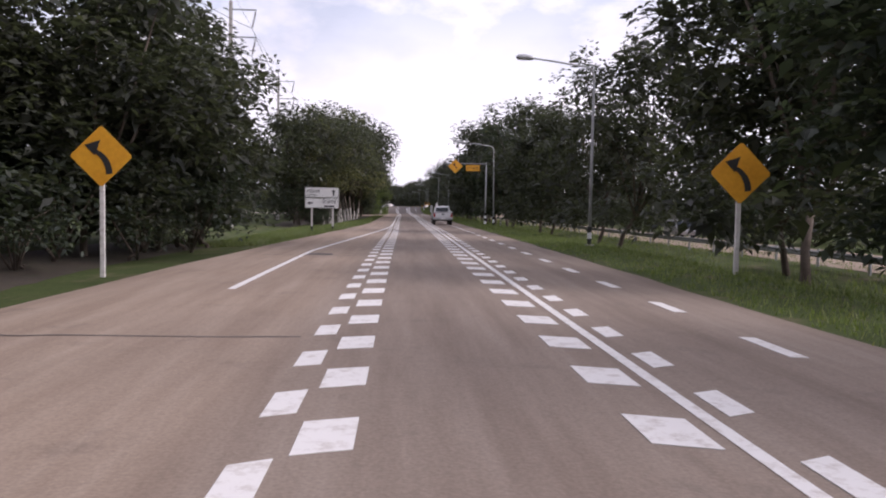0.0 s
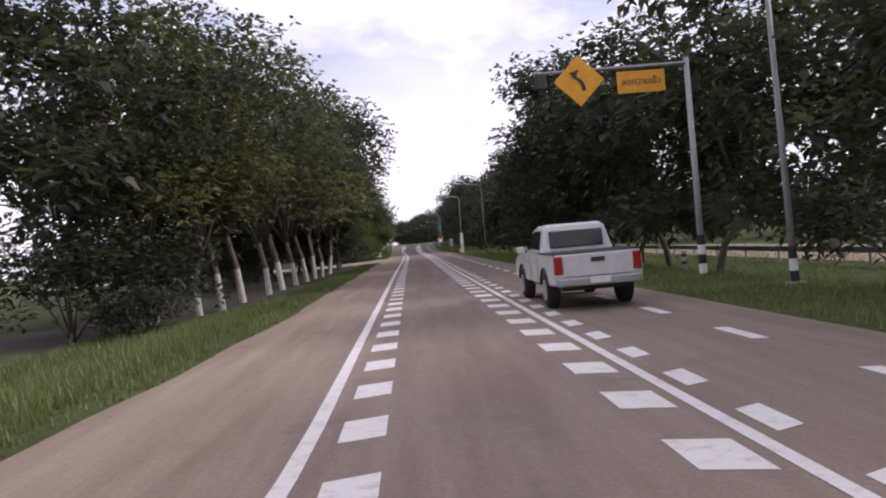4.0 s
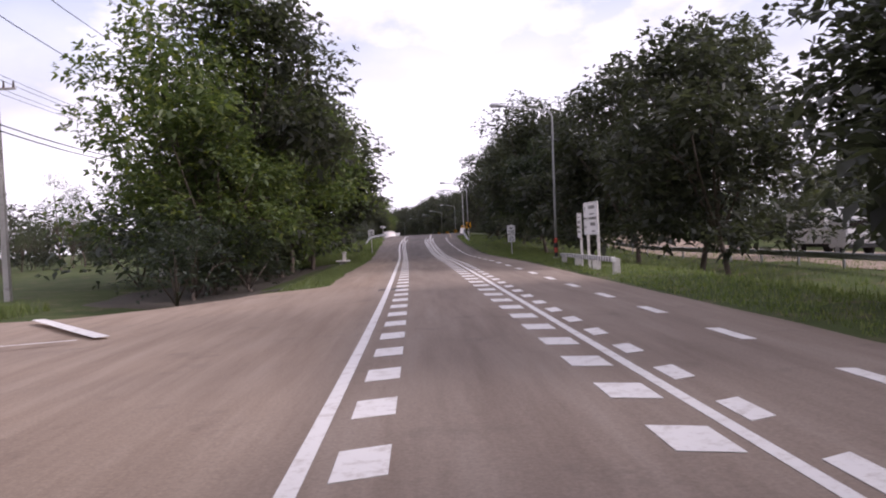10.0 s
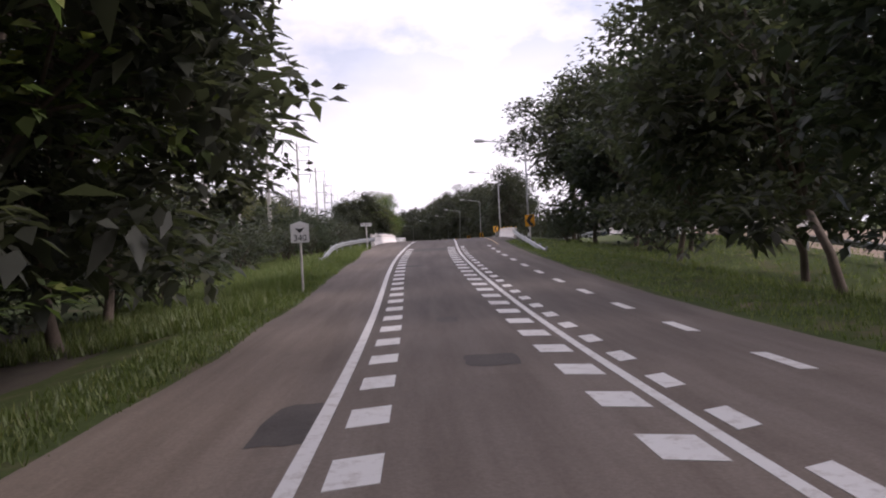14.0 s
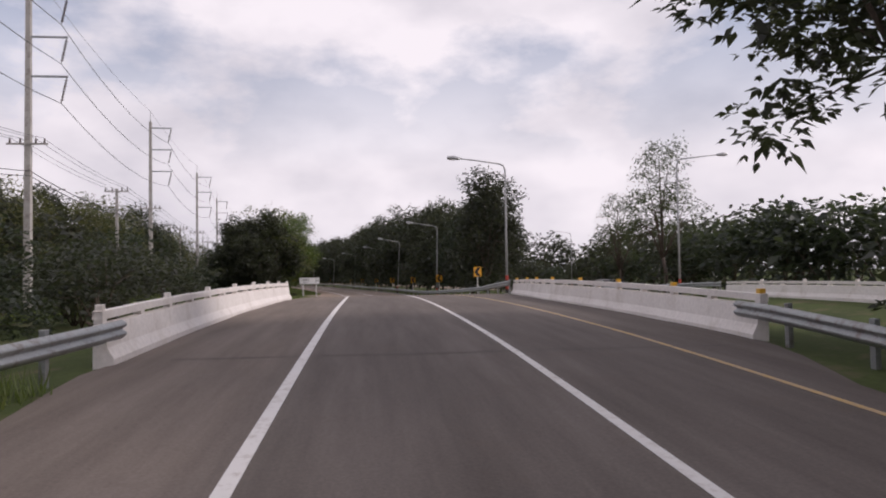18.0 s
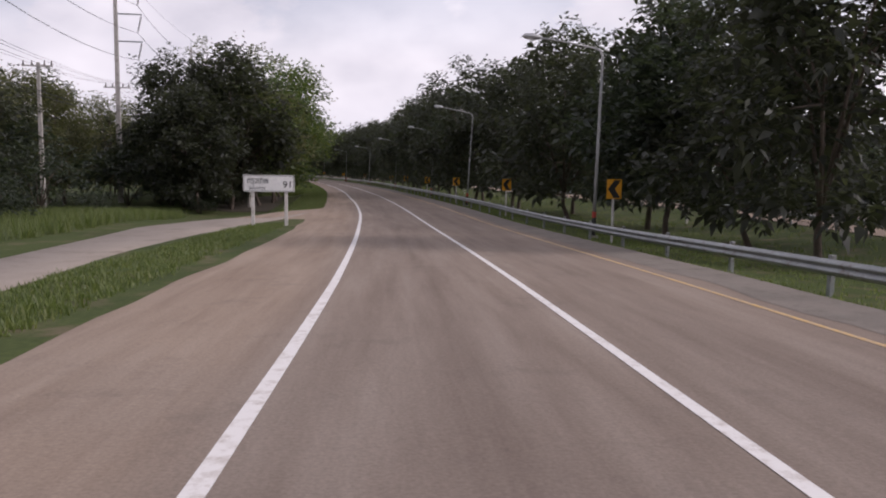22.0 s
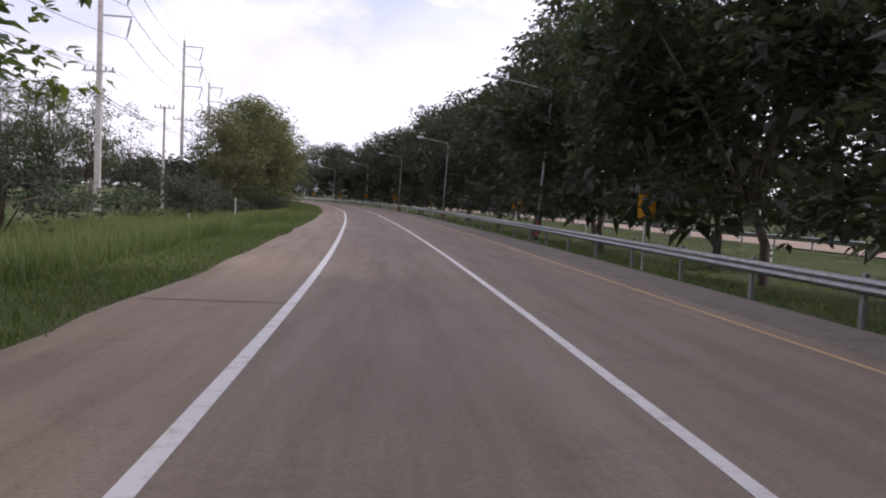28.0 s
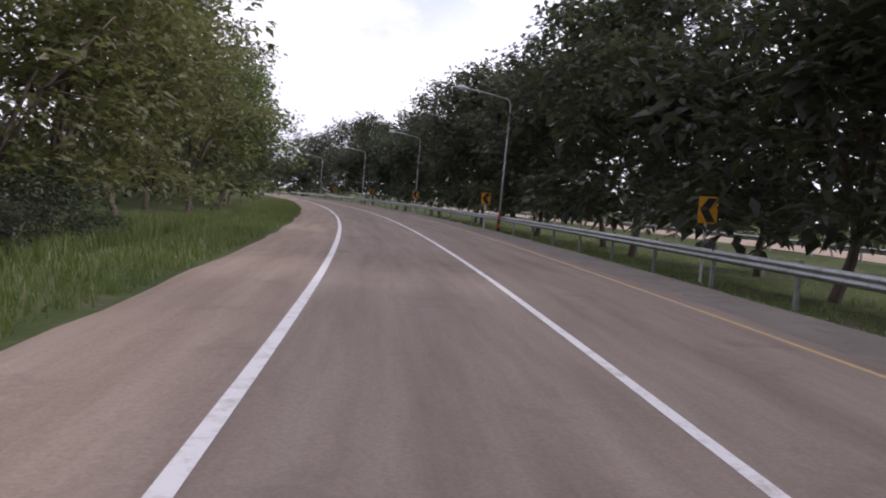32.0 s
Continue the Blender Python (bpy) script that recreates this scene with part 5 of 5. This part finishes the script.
striped_barrier(154.7, 165.6, 7.0)


def spirit_shrine(s, u):
    ob = thing("spirit_shrine", place(s, u, 0.05), "small white shrine table with a pillar under the trees", "shrine")
    bm = bmesh.new()
    box(bm, (0, 0, 0.08), (1.0, 0.7, 0.10), 0.02)
    part("slab", bm, M_WALL, ob)
    bm = bmesh.new()
    box(bm, (0.0, 0, -0.2), (0.5, 0.4, 0.5), 0.02)
    part("base", bm, M_CONCRETE, ob)
    bm = bmesh.new()
    box(bm, (0.1, 0, 0.38), (0.26, 0.22, 0.52), 0.02)
    part("pillar", bm, M_WALL, ob)
    bm = bmesh.new()
    box(bm, (0.1, 0, 0.67), (0.36, 0.32, 0.07), 0.015)
    box(bm, (0.1, 0, 0.73), (0.2, 0.18, 0.07), 0.015)
    part("cap", bm, M_POST, ob)


spirit_shrine(184, -5.1)


def guide_post(s, u, h=0.85):
    ob = thing("guide_post", place(s, u), "short white concrete guide post with black bands", "guide post", "guide posts")
    bm = bmesh.new()
    box(bm, (0, 0, h / 2 - 0.2), (0.15, 0.15, h + 0.4), 0.02)
    part("post", bm, M_POST, ob)
    for z in (h * 0.42, h * 0.78):
        bm = bmesh.new()
        box(bm, (0, 0, z), (0.158, 0.158, 0.12), 0.01)
        part("band", bm, M_SIGNBLACK, ob)


for s, u in ((271, -5.2), (85.5, 11.3), (326, 22), (407, 22), (438.5, 22)):
    guide_post(s, u)
for s, u, h in ((432.5, -10.1, 1.9), (419.5, -11.2, 0.9)):
    ob = thing("old_post", place(s, u), "weathered concrete post standing in tall grass", "post")
    bm = bmesh.new()
    box(bm, (0, 0, h / 2 - 0.2), (0.12, 0.12, h + 0.4), 0.02)
    part("shaft", bm, M_CONCRETE, ob)


# ---------------------------------------------------------------- guard rails and bridge
W_BEAM = [(-0.155, 0.0), (-0.13, 0.03), (-0.09, 0.075), (-0.05, 0.075), (-0.02, 0.012), (0.02, 0.012), (0.05, 0.075), (0.09, 0.075), (0.13, 0.03), (0.155, 0.0)]


def guard_rail(name, line, label, group="", spacing=4.0, side=-1, height=0.62):
    """line(s) gives u and h; side: to which side the beam's face looks."""
    s0, s1, f = line
    ob = thing(name, Matrix.Identity(4), label, "guard rail", group)
    n = int((s1 - s0) / 1.0)
    rows = []
    for i in range(n + 1):
        s = s0 + (s1 - s0) * i / n
        u, h = f(s)
        front = [at(s, u + side * (d + 0.10), h + height + z) for z, d in W_BEAM]
        back_side = [at(s, u + side * (d + 0.094), h + height + z) for z, d in W_BEAM][::-1]
        rows.append(front + back_side + front[:1])
    strip("beam", rows, M_GALV, "", parent=ob)
    bm = bmesh.new()
    box(bm, (0, 0, height / 2 - 0.15), (0.09, 0.12, height + 0.75), 0.008)
    me = mesh_of("post", bm, M_GALV)
    bm = bmesh.new()
    box(bm, (side * 0.055, 0, height), (0.07, 0.13, 0.28), 0.008)
    bme = mesh_of("spacer", bm, M_GALV)
    k = s0 + 0.4
    while k < s1:
        u, h = f(k)
        mx = Matrix.Translation(at(k, u, h)) @ Matrix.Rotation(heading(k), 4, "Z")
        for nm, m in (("post", me), ("spacer", bme)):
            p = new(nm, m)
            p.parent = ob
            p.matrix_world = mx
        k += spacing
    return ob


guard_rail("guard_rail", (217.0, 236.5, lambda s: (-4.2 - 1.2 * (1 - smooth(226, 237, s)), -0.15 - 0.5 * (1 - smooth(217, 223, s)))), "galvanised guard rail sloping down to the ground before the bridge", "guard rails", 2.4, 1)
guard_rail("guard_rail", (216.5, 237.8, lambda s: (7.05 + 0.3 * smooth(230, 237.8, s), float(np.interp(s, (216.5, 224, 237), (-0.68, -0.42, -0.12))))), "galvanised guard rail sloping down to the ground before the bridge", "guard rails", 2.4, -1)
guard_rail("guard_rail", (265.5, 620.0, lambda s: (float(np.interp(s, (265.5, 276, 300, 440, 600), (8.2, 8.45, 8.45, 9.5, 9.5))), float(np.interp(s, (265.5, 276, 300, 440), (0.0, -0.25, -0.33, -0.04))))), "long galvanised guard rail along the bend", "guard rails", 4.0, -1)
guard_rail("guard_rail", (-30.0, 226.0, lambda s: (far_side(s)[0] - 0.7, far_side(s)[1])), "guard rail of the second carriageway", "guard rails", 4.0, -1)
guard_rail("guard_rail", (266.0, 620.0, lambda s: (far_side(s)[0] - 0.7, far_side(s)[1])), "guard rail of the second carriageway", "guard rails", 4.0, -1)


def parapet(s0, s1, line, side, label, reflectors=False, group="bridge parapets", base=0.0):
    """A sloped concrete wall with a rail on short posts; side: towards the road."""
    ob = thing("bridge_parapet", Matrix.Identity(4), label, "bridge parapet", group)
    def place_at(s, d, h):
        return at(s, (line(s) if callable(line) else line) + side * d, h + base)

    prof = [(0.0, -0.3), (0.27, -0.3), (0.27, 0.06), (0.17, 0.24), (0.12, 0.60), (0.0, 0.62), (-0.05, 0.60), (-0.05, -0.3)]
    rows = []
    n = int((s1 - s0) * 2)
    for i in range(n + 1):
        s = s0 + (s1 - s0) * i / n
        rows.append([place_at(s, d, h) for d, h in prof + prof[:1]])
    wall = strip("wall", rows, M_WALL, "", parent=ob)
    for f in wall.data.polygons:
        f.use_smooth = False
    for s in (s0, s1):
        bm = bmesh.new()
        bm.faces.new([bm.verts.new(place_at(s, d, h)) for d, h in prof])
        part("end_face", bm, M_WALL, ob)
    rail = []
    sq = [(-0.06, 0.68), (0.10, 0.68), (0.10, 0.81), (-0.06, 0.81)]
    for i in range(n + 1):
        s = s0 + (s1 - s0) * i / n
        rail.append([place_at(s, d, h) for d, h in sq + sq[:1]])
    r = strip("top_rail", rail, M_WALL, "", parent=ob)
    for f in r.data.polygons:
        f.use_smooth = False
    bm = bmesh.new()
    box(bm, (0.02 * side, 0, 0.715), (0.15, 0.2, 0.21), 0.012)
    pm = mesh_of("post", bm, M_WALL)
    bm = bmesh.new()
    box(bm, (0.02 * side, 0, 0.86), (0.12, 0.14, 0.11), 0.012)
    cm = mesh_of("reflector" if reflectors else "post_cap", bm, M_REFLECT if reflectors else M_WALL)
    k, j = s0 + 0.12, 0
    while k < s1:
        mx = Matrix.Translation(place_at(k, 0, 0)) @ Matrix.Rotation(heading(k), 4, "Z")
        p = new("post", pm)
        p.parent, p.matrix_world = ob, mx
        if j % 2 == 0:
            p2 = new("reflector" if reflectors else "post_cap", cm)
            p2.parent, p2.matrix_world = ob, mx
        k += 2.0
        j += 1
    return ob


parapet(235.8, 264.0, -4.28, 1, "limewashed concrete bridge parapet with a rail on short posts")
parapet(237.0, 265.8, lambda s: 7.4 + 1.15 * smooth(252, 267, s), -1, "grey-white concrete bridge parapet with amber reflectors", True)
parapet(234.0, 266.0, lambda s: far_side(s)[0] - 0.4, -1, "concrete parapet of the second bridge", False, base=-0.3)
parapet(234.0, 266.0, lambda s: far_side(s)[0] + 9.9, -1, "concrete parapet of the second bridge", False, base=-0.3)


# ---------------------------------------------------------------- power line
POLES = [(-10, -21), (30, -20), (69, -15.8), (108, -18), (147, -18.5), (188, -19.5), (231, -15.8), (271.5, -20.4), (311, -22.4), (349.9, -22.4), (389.8, -22.2), (429, -19.9), (468, -21), (507, -21), (546, -21)]


def tall_pole(s, u):
    ob = thing("power_pole", place(s, u), "tall square concrete power pole with three steel crossarms", "power pole", "power poles")
    top = 20.4
    bm = bmesh.new()
    r = bmesh.ops.create_cone(bm, cap_ends=True, segments=4, radius1=0.3, radius2=0.19, depth=top + 0.8, matrix=Matrix.Translation((0, 0, top / 2 - 0.4)) @ Matrix.Rotation(radians(45), 4, "Z"))
    part("pole", bm, M_CONCRETE, ob)
    bm = bmesh.new()
    tube(bm, (0, 0, top), (0, 0, top + 1.3), 0.05, 0.02, 6)
    part("lightning_spike", bm, M_GALV, ob)
    for k in range(3):
        z = top - 0.7 - 2.45 * k
        bm = bmesh.new()
        box(bm, (1.1, 0, z), (2.4, 0.10, 0.12), 0.01)
        arm = part("crossarm", bm, M_GALV, ob)
        bm = bmesh.new()
        for q in range(8):
            x = 2.2 - 0.035 * q
            tube(bm, (x, 0, z - 0.22 - 0.17 * q), (x - 0.015, 0, z - 0.31 - 0.17 * q), 0.10, 0.055, 8)
        tube(bm, (2.24, 0, z), (1.9, 0, z - 1.65), 0.024, 0.024, 5)
        part("insulator", bm, M_INSUL, arm, "brown insulator string")
    bm = bmesh.new()
    box(bm, (0, -0.16, 10.6), (2.4, 0.10, 0.11), 0.01)
    low = part("lower_crossarm", bm, M_CONCRETE, ob)
    for x in (-1.0, -0.4, 0.5, 1.0):
        bm = bmesh.new()
        tube(bm, (x, -0.16, 10.65), (x, -0.16, 10.95), 0.07, 0.045, 8)
        part("pin_insulator", bm, M_INSUL, low)
    return ob


for s, u in POLES:
    tall_pole(s, u)


def short_pole(s, u, h=10.3):
    ob = thing("utility_pole", place(s, u), "concrete utility pole with a wooden crossarm and pin insulators", "utility pole", "utility poles")
    bm = bmesh.new()
    bmesh.ops.create_cone(bm, cap_ends=True, segments=4, radius1=0.2, radius2=0.13, depth=h + 0.6, matrix=Matrix.Translation((0, 0, h / 2 - 0.3)) @ Matrix.Rotation(radians(45), 4, "Z"))
    part("pole", bm, M_CONCRETE, ob)
    bm = bmesh.new()
    box(bm, (0, -0.12, h - 0.25), (2.0, 0.09, 0.11), 0.01)
    arm = part("crossarm", bm, M_CONCRETE, ob)
    for x in (-0.9, -0.35, 0.45, 0.9):
        bm = bmesh.new()
        tube(bm, (x, -0.12, h - 0.2), (x, -0.12, h + 0.1), 0.06, 0.04, 8)
        part("pin_insulator", bm, M_INSUL, arm)


SHORT = [(10, -21), (50, -20), (89, -19), (128, -19.5), (165, -19.3), (210, -19), (254.5, -19.8), (291, -20.8), (331, -22.4), (370, -22.6), (409, -22), (448, -19.4), (488, -21.3), (527, -21.3)]
for s, u in SHORT:
    short_pole(s, u)
for s, u in ((76, 45), (148, 45), (282, 47), (328, 47)):
    short_pole(s, u, 8.9)


def cable(name, points, sag, label, r=0.016):
    pts = []
    for a, c in zip(points, points[1:]):
        for k in range(8):
            p = a.lerp(c, k / 8)
            p.z -= sag * 4 * (k / 8) * (1 - k / 8)
            pts.append(p)
    pts.append(points[-1])
    bm = bmesh.new()
    bend_tube(bm, pts, [r] * len(pts), 4)
    return tagged(part(name, bm, M_CABLE), label, "power cable", "power cables")


for k in range(3):
    cable("power_cable", [place(s, u) @ Vector((1.9, 0, 19.7 - 2.45 * k - 1.65)) for s, u in POLES], 1.15, "thick black conductor sagging between tall poles", 0.022)
cable("power_cable", [place(s, u) @ Vector((0, 0, 21.6)) for s, u in POLES], 0.6, "thin earth wire between pole tops", 0.012)
both = sorted([(s, u, 10.95) for s, u in POLES] + [(s, u, 10.4) for s, u in SHORT])
for x in (-0.95, -0.38, 0.48, 0.95):
    cable("power_cable", [place(s, u) @ Vector((x, -0.14, h)) for s, u, h in both], 0.25, "thin black distribution wire between poles", 0.013)
for dz in (-2.0, -2.3):
    cable("power_cable", [place(s, u) @ Vector((0.16, -0.1, h + dz)) for s, u, h in both], 0.35, "bundled telephone cable slung between poles", 0.03)


# ---------------------------------------------------------------- vehicles
def wheel_parts(ob, xs, ys, r, w):
    for y in ys:
        for x in xs:
            bm = bmesh.new()
            bmesh.ops.create_cone(bm, cap_ends=True, segments=20, radius1=r, radius2=r, depth=w, matrix=Matrix.Translation((x, y, r)) @ Matrix.Rotation(radians(90), 4, "Y"))
            bmesh.ops.bevel(bm, geom=[e for e in bm.edges if len(e.link_faces) == 2 and e.calc_face_angle() > 1], offset=0.03, segments=2, affect="EDGES")
            wh = part("wheel", bm, M_RUBBER, ob, "black tyre")
            bm = bmesh.new()
            bmesh.ops.create_cone(bm, cap_ends=True, segments=16, radius1=r * 0.6, radius2=r * 0.55, depth=0.04, matrix=Matrix.Translation((x + math.copysign(w / 2, x), y, r)) @ Matrix.Rotation(radians(90), 4, "Y"))
            part("rim", bm, M_LAMP, wh, "alloy rim")


def hard_edges(bm):
    return [e for e in bm.edges if len(e.link_faces) == 2 and e.calc_face_angle() > 0.3]


def side_profile(bm, pts, w0, w1, zsplit):
    """A body from its side outline (y, z); narrower above zsplit."""
    rows = []
    for sx in (-1, 1):
        rows.append([bm.verts.new((sx * (w0 if z <= zsplit else w1) / 2, y, z)) for y, z in pts])
    n = len(pts)
    for i in range(n):
        j = (i + 1) % n
        bm.faces.new((rows[0][i], rows[0][j], rows[1][j], rows[1][i]))
    for row in (rows[0][::-1], rows[1]):
        r = bm.faces.new(row)
        bmesh.ops.triangulate(bm, faces=[r])
    bmesh.ops.recalc_face_normals(bm, faces=bm.faces)
    return bm


def pickup(s, u, paint, label, turn=0.0):
    """A double-cab pickup: y runs forward."""
    ob = thing("pickup_truck", place(s, u, 0.006, turn), label, "pickup truck")
    arch = [[(yc + 0.46 * math.cos(radians(a)), 0.38 + 0.46 * math.sin(radians(a))) for a in range(165, 14, -15)] for yc in (-1.55, 1.55)]
    bm = bmesh.new()
    side_profile(bm, [(-2.58, 0.52)] + arch[0] + arch[1] + [(2.45, 0.48), (2.60, 0.62), (2.60, 0.92), (2.44, 1.07), (1.25, 1.15), (-0.80, 1.15), (-2.58, 1.13), (-2.62, 1.0)], 1.82, 1.76, 1.0)
    bmesh.ops.bevel(bm, geom=hard_edges(bm), offset=0.025, segments=2, affect="EDGES")
    part("body", bm, paint, ob)
    bm = bmesh.new()
    side_profile(bm, [(-0.86, 1.12), (1.32, 1.12), (0.60, 1.70), (0.30, 1.77), (-0.52, 1.78), (-0.74, 1.70)], 1.66, 1.36, 1.2)
    bmesh.ops.bevel(bm, geom=hard_edges(bm), offset=0.05, segments=3, affect="EDGES")
    part("cab", bm, paint, ob)
    bm = bmesh.new()
    box(bm, (0, 0, 0.50), (1.40, 4.7, 0.24), 0.03)
    part("chassis", bm, M_PLASTIC, ob, "dark underbody")
    bm = bmesh.new()
    box(bm, (0, -0.815, 1.43), (1.20, 0.05, 0.38), 0.02, Matrix.Rotation(radians(-12), 4, "X"))
    part("rear_window", bm, M_GLASSDARK, ob, "dark rear window")
    bm = bmesh.new()
    box(bm, (0, 0.985, 1.43), (1.26, 0.03, 0.72), 0.012, Matrix.Rotation(radians(51), 4, "X"))
    part("windscreen", bm, M_GLASSDARK, ob, "dark windscreen")
    for x in (-1, 1):
        lean = Matrix.Translation((x * 0.768, 0, 1.41)) @ Matrix.Rotation(radians(-14.5 * x), 4, "Y") @ Matrix.Rotation(radians(90), 4, "Z") @ Matrix.Translation((0, 0, -1.41))
        for outline in ([(0.20, 1.22), (0.98, 1.22), (0.50, 1.64), (0.20, 1.66)], [(-0.66, 1.22), (0.14, 1.22), (0.14, 1.66), (-0.50, 1.65)]):
            bm = bmesh.new()
            sheet(bm, outline, 0.03, lean)
            part("side_window", bm, M_GLASSDARK, ob, "dark side window")
        for y in (-0.35, 0.55):
            bm = bmesh.new()
            box(bm, (x * 0.918, y, 0.96), (0.03, 0.18, 0.035), 0.01)
            part("door_handle", bm, M_LAMP, ob)
        for y in (-0.78, 0.16, 1.02):
            bm = bmesh.new()
            box(bm, (x * 0.911, y, 0.78), (0.006, 0.012, 0.60))
            part("door_seam", bm, M_PLASTIC, ob, "dark door gap")
        for yc in (-1.55, 1.55):
            bm = bmesh.new()
            bend_tube(bm, [(x * 0.912, yc + 0.475 * math.cos(radians(a)), 0.38 + 0.475 * math.sin(radians(a))) for a in range(165, 14, -15)], [0.028] * 11, 6)
            part("arch_trim", bm, M_PLASTIC, ob, "dark wheel-arch trim")
        bm = bmesh.new()
        box(bm, (x * 0.80, -2.585, 0.92), (0.17, 0.10, 0.36), 0.025)
        part("tail_light", bm, M_TAIL, ob, "red tail light")
        bm = bmesh.new()
        box(bm, (x * 0.72, 2.53, 0.90), (0.36, 0.16, 0.18), 0.04)
        part("headlight", bm, M_LAMP, ob, "clear headlight")
        bm = bmesh.new()
        box(bm, (x * 1.0, 0.92, 1.23), (0.20, 0.11, 0.17), 0.03)
        part("wing_mirror", bm, paint, ob)
        bm = bmesh.new()
        box(bm, (x * 0.84, -1.68, 1.155), (0.10, 1.78, 0.035), 0.012)
        part("bed_rail", bm, M_PLASTIC, ob, "black bed rail cap")
    bm = bmesh.new()
    box(bm, (0, -1.70, 1.148), (1.50, 1.66, 0.02))
    part("load_bed", bm, M_PLASTIC, ob, "dark load bed liner")
    bm = bmesh.new()
    box(bm, (0, -2.61, 0.90), (1.40, 0.05, 0.44), 0.018)
    gate = part("tailgate", bm, paint, ob)
    bm = bmesh.new()
    box(bm, (0, -2.64, 1.0), (0.28, 0.02, 0.09), 0.01)
    part("handle", bm, M_PLASTIC, gate, "dark tailgate handle")
    bm = bmesh.new()
    box(bm, (0, -2.66, 0.58), (1.72, 0.18, 0.17), 0.04)
    part("rear_bumper", bm, M_LAMP, ob, "steel rear bumper")
    bm = bmesh.new()
    box(bm, (0, -2.755, 0.60), (0.40, 0.012, 0.13), 0.003)
    part("number_plate", bm, M_SIGNWHITE, ob, "white number plate")
    bm = bmesh.new()
    box(bm, (0, 2.58, 0.58), (1.74, 0.14, 0.24), 0.05)
    part("front_bumper", bm, paint, ob)
    wheel_parts(ob, (-0.78, 0.78), (-1.55, 1.55), 0.38, 0.25)
    return ob


def van(s, u, paint, label, turn=180.0, length=4.4, h=1.75, name="car", base=0.0):
    ob = thing(name, place(s, u, base + 0.03, turn), label, name)
    a = length / 2
    bm = bmesh.new()
    side_profile(bm, [(-a, 0.40), (a - 0.05, 0.36), (a, 0.75), (a - 0.9, 0.98), (-a, 1.0)], 1.74, 1.72, 0.9)
    bmesh.ops.bevel(bm, geom=hard_edges(bm), offset=0.05, segments=2, affect="EDGES")
    part("body", bm, paint, ob)
    bm = bmesh.new()
    side_profile(bm, [(-a + 0.1, 0.96), (a - 0.85, 0.96), (a - 1.6, h - 0.06), (-a + 0.5, h)], 1.62, 1.4, 1.1)
    bmesh.ops.bevel(bm, geom=hard_edges(bm), offset=0.06, segments=2, affect="EDGES")
    part("cabin", bm, paint, ob)
    for x in (-1, 1):
        bm = bmesh.new()
        sheet(bm, [(-a + 0.5, 1.08), (a - 1.15, 1.08), (a - 1.65, h - 0.15), (-a + 0.7, h - 0.15)], 0.03, Matrix.Translation((x * 0.77, 0, 0)) @ Matrix.Rotation(radians(90), 4, "Z"))
        part("side_window", bm, M_GLASSDARK, ob, "dark side window")
        bm = bmesh.new()
        box(bm, (x * 0.62, a - 0.06, 0.72), (0.32, 0.12, 0.16), 0.03)
        part("headlight", bm, M_LAMP, ob, "clear headlight")
    bm = bmesh.new()
    box(bm, (0, a - 1.22, (h + 0.98) / 2), (1.36, 0.03, 0.86), 0.01, Matrix.Rotation(radians(46), 4, "X"))
    part("windscreen", bm, M_GLASSDARK, ob, "dark windscreen")
    wheel_parts(ob, (-0.76, 0.76), (-a + 0.8, a - 0.85), 0.33, 0.22)
    return ob


def lorry(s, u, turn=180.0, base=0.0):
    ob = thing("truck", place(s, u, base + 0.03, turn), "white box truck on the second carriageway", "truck")
    bm = bmesh.new()
    side_profile(bm, [(1.2, 0.5), (3.1, 0.5), (3.15, 1.3), (2.9, 2.35), (1.2, 2.4)], 2.1, 2.0, 1.3)
    bmesh.ops.bevel(bm, geom=hard_edges(bm), offset=0.06, segments=2, affect="EDGES")
    part("cab", bm, M_CARWHITE, ob)
    bm = bmesh.new()
    box(bm, (0, -1.3, 1.85), (2.2, 4.6, 2.2), 0.03)
    part("cargo_box", bm, M_SIGNWHITE, ob)
    bm = bmesh.new()
    box(bm, (0, 3.06, 1.75), (1.7, 0.05, 0.75), 0.02, Matrix.Rotation(radians(-13), 4, "X"))
    part("windscreen", bm, M_GLASSDARK, ob, "dark windscreen")
    bm = bmesh.new()
    box(bm, (0, 3.16, 0.62), (2.05, 0.12, 0.26), 0.03)
    part("front_bumper", bm, M_PLASTIC, ob)
    bm = bmesh.new()
    box(bm, (0, -0.3, 0.62), (0.9, 6.2, 0.22), 0.01)
    part("chassis", bm, M_PLASTIC, ob)
    wheel_parts(ob, (-0.9, 0.9), (-2.2, 2.1), 0.42, 0.26)


pickup(72.5, 3.75, M_CARWHITE, "white double-cab pickup truck in the outer lane")
van(70, 26.6, M_CARSILVER, "silver car on the second carriageway", base=-0.9)
lorry(174, 26.2, base=-0.9)
van(304, 28.3, M_CARSILVER, "silver car on the second carriageway", base=-0.4)
van(310, 32.0, M_CARDARK, "dark green car on the second carriageway", base=-0.4)
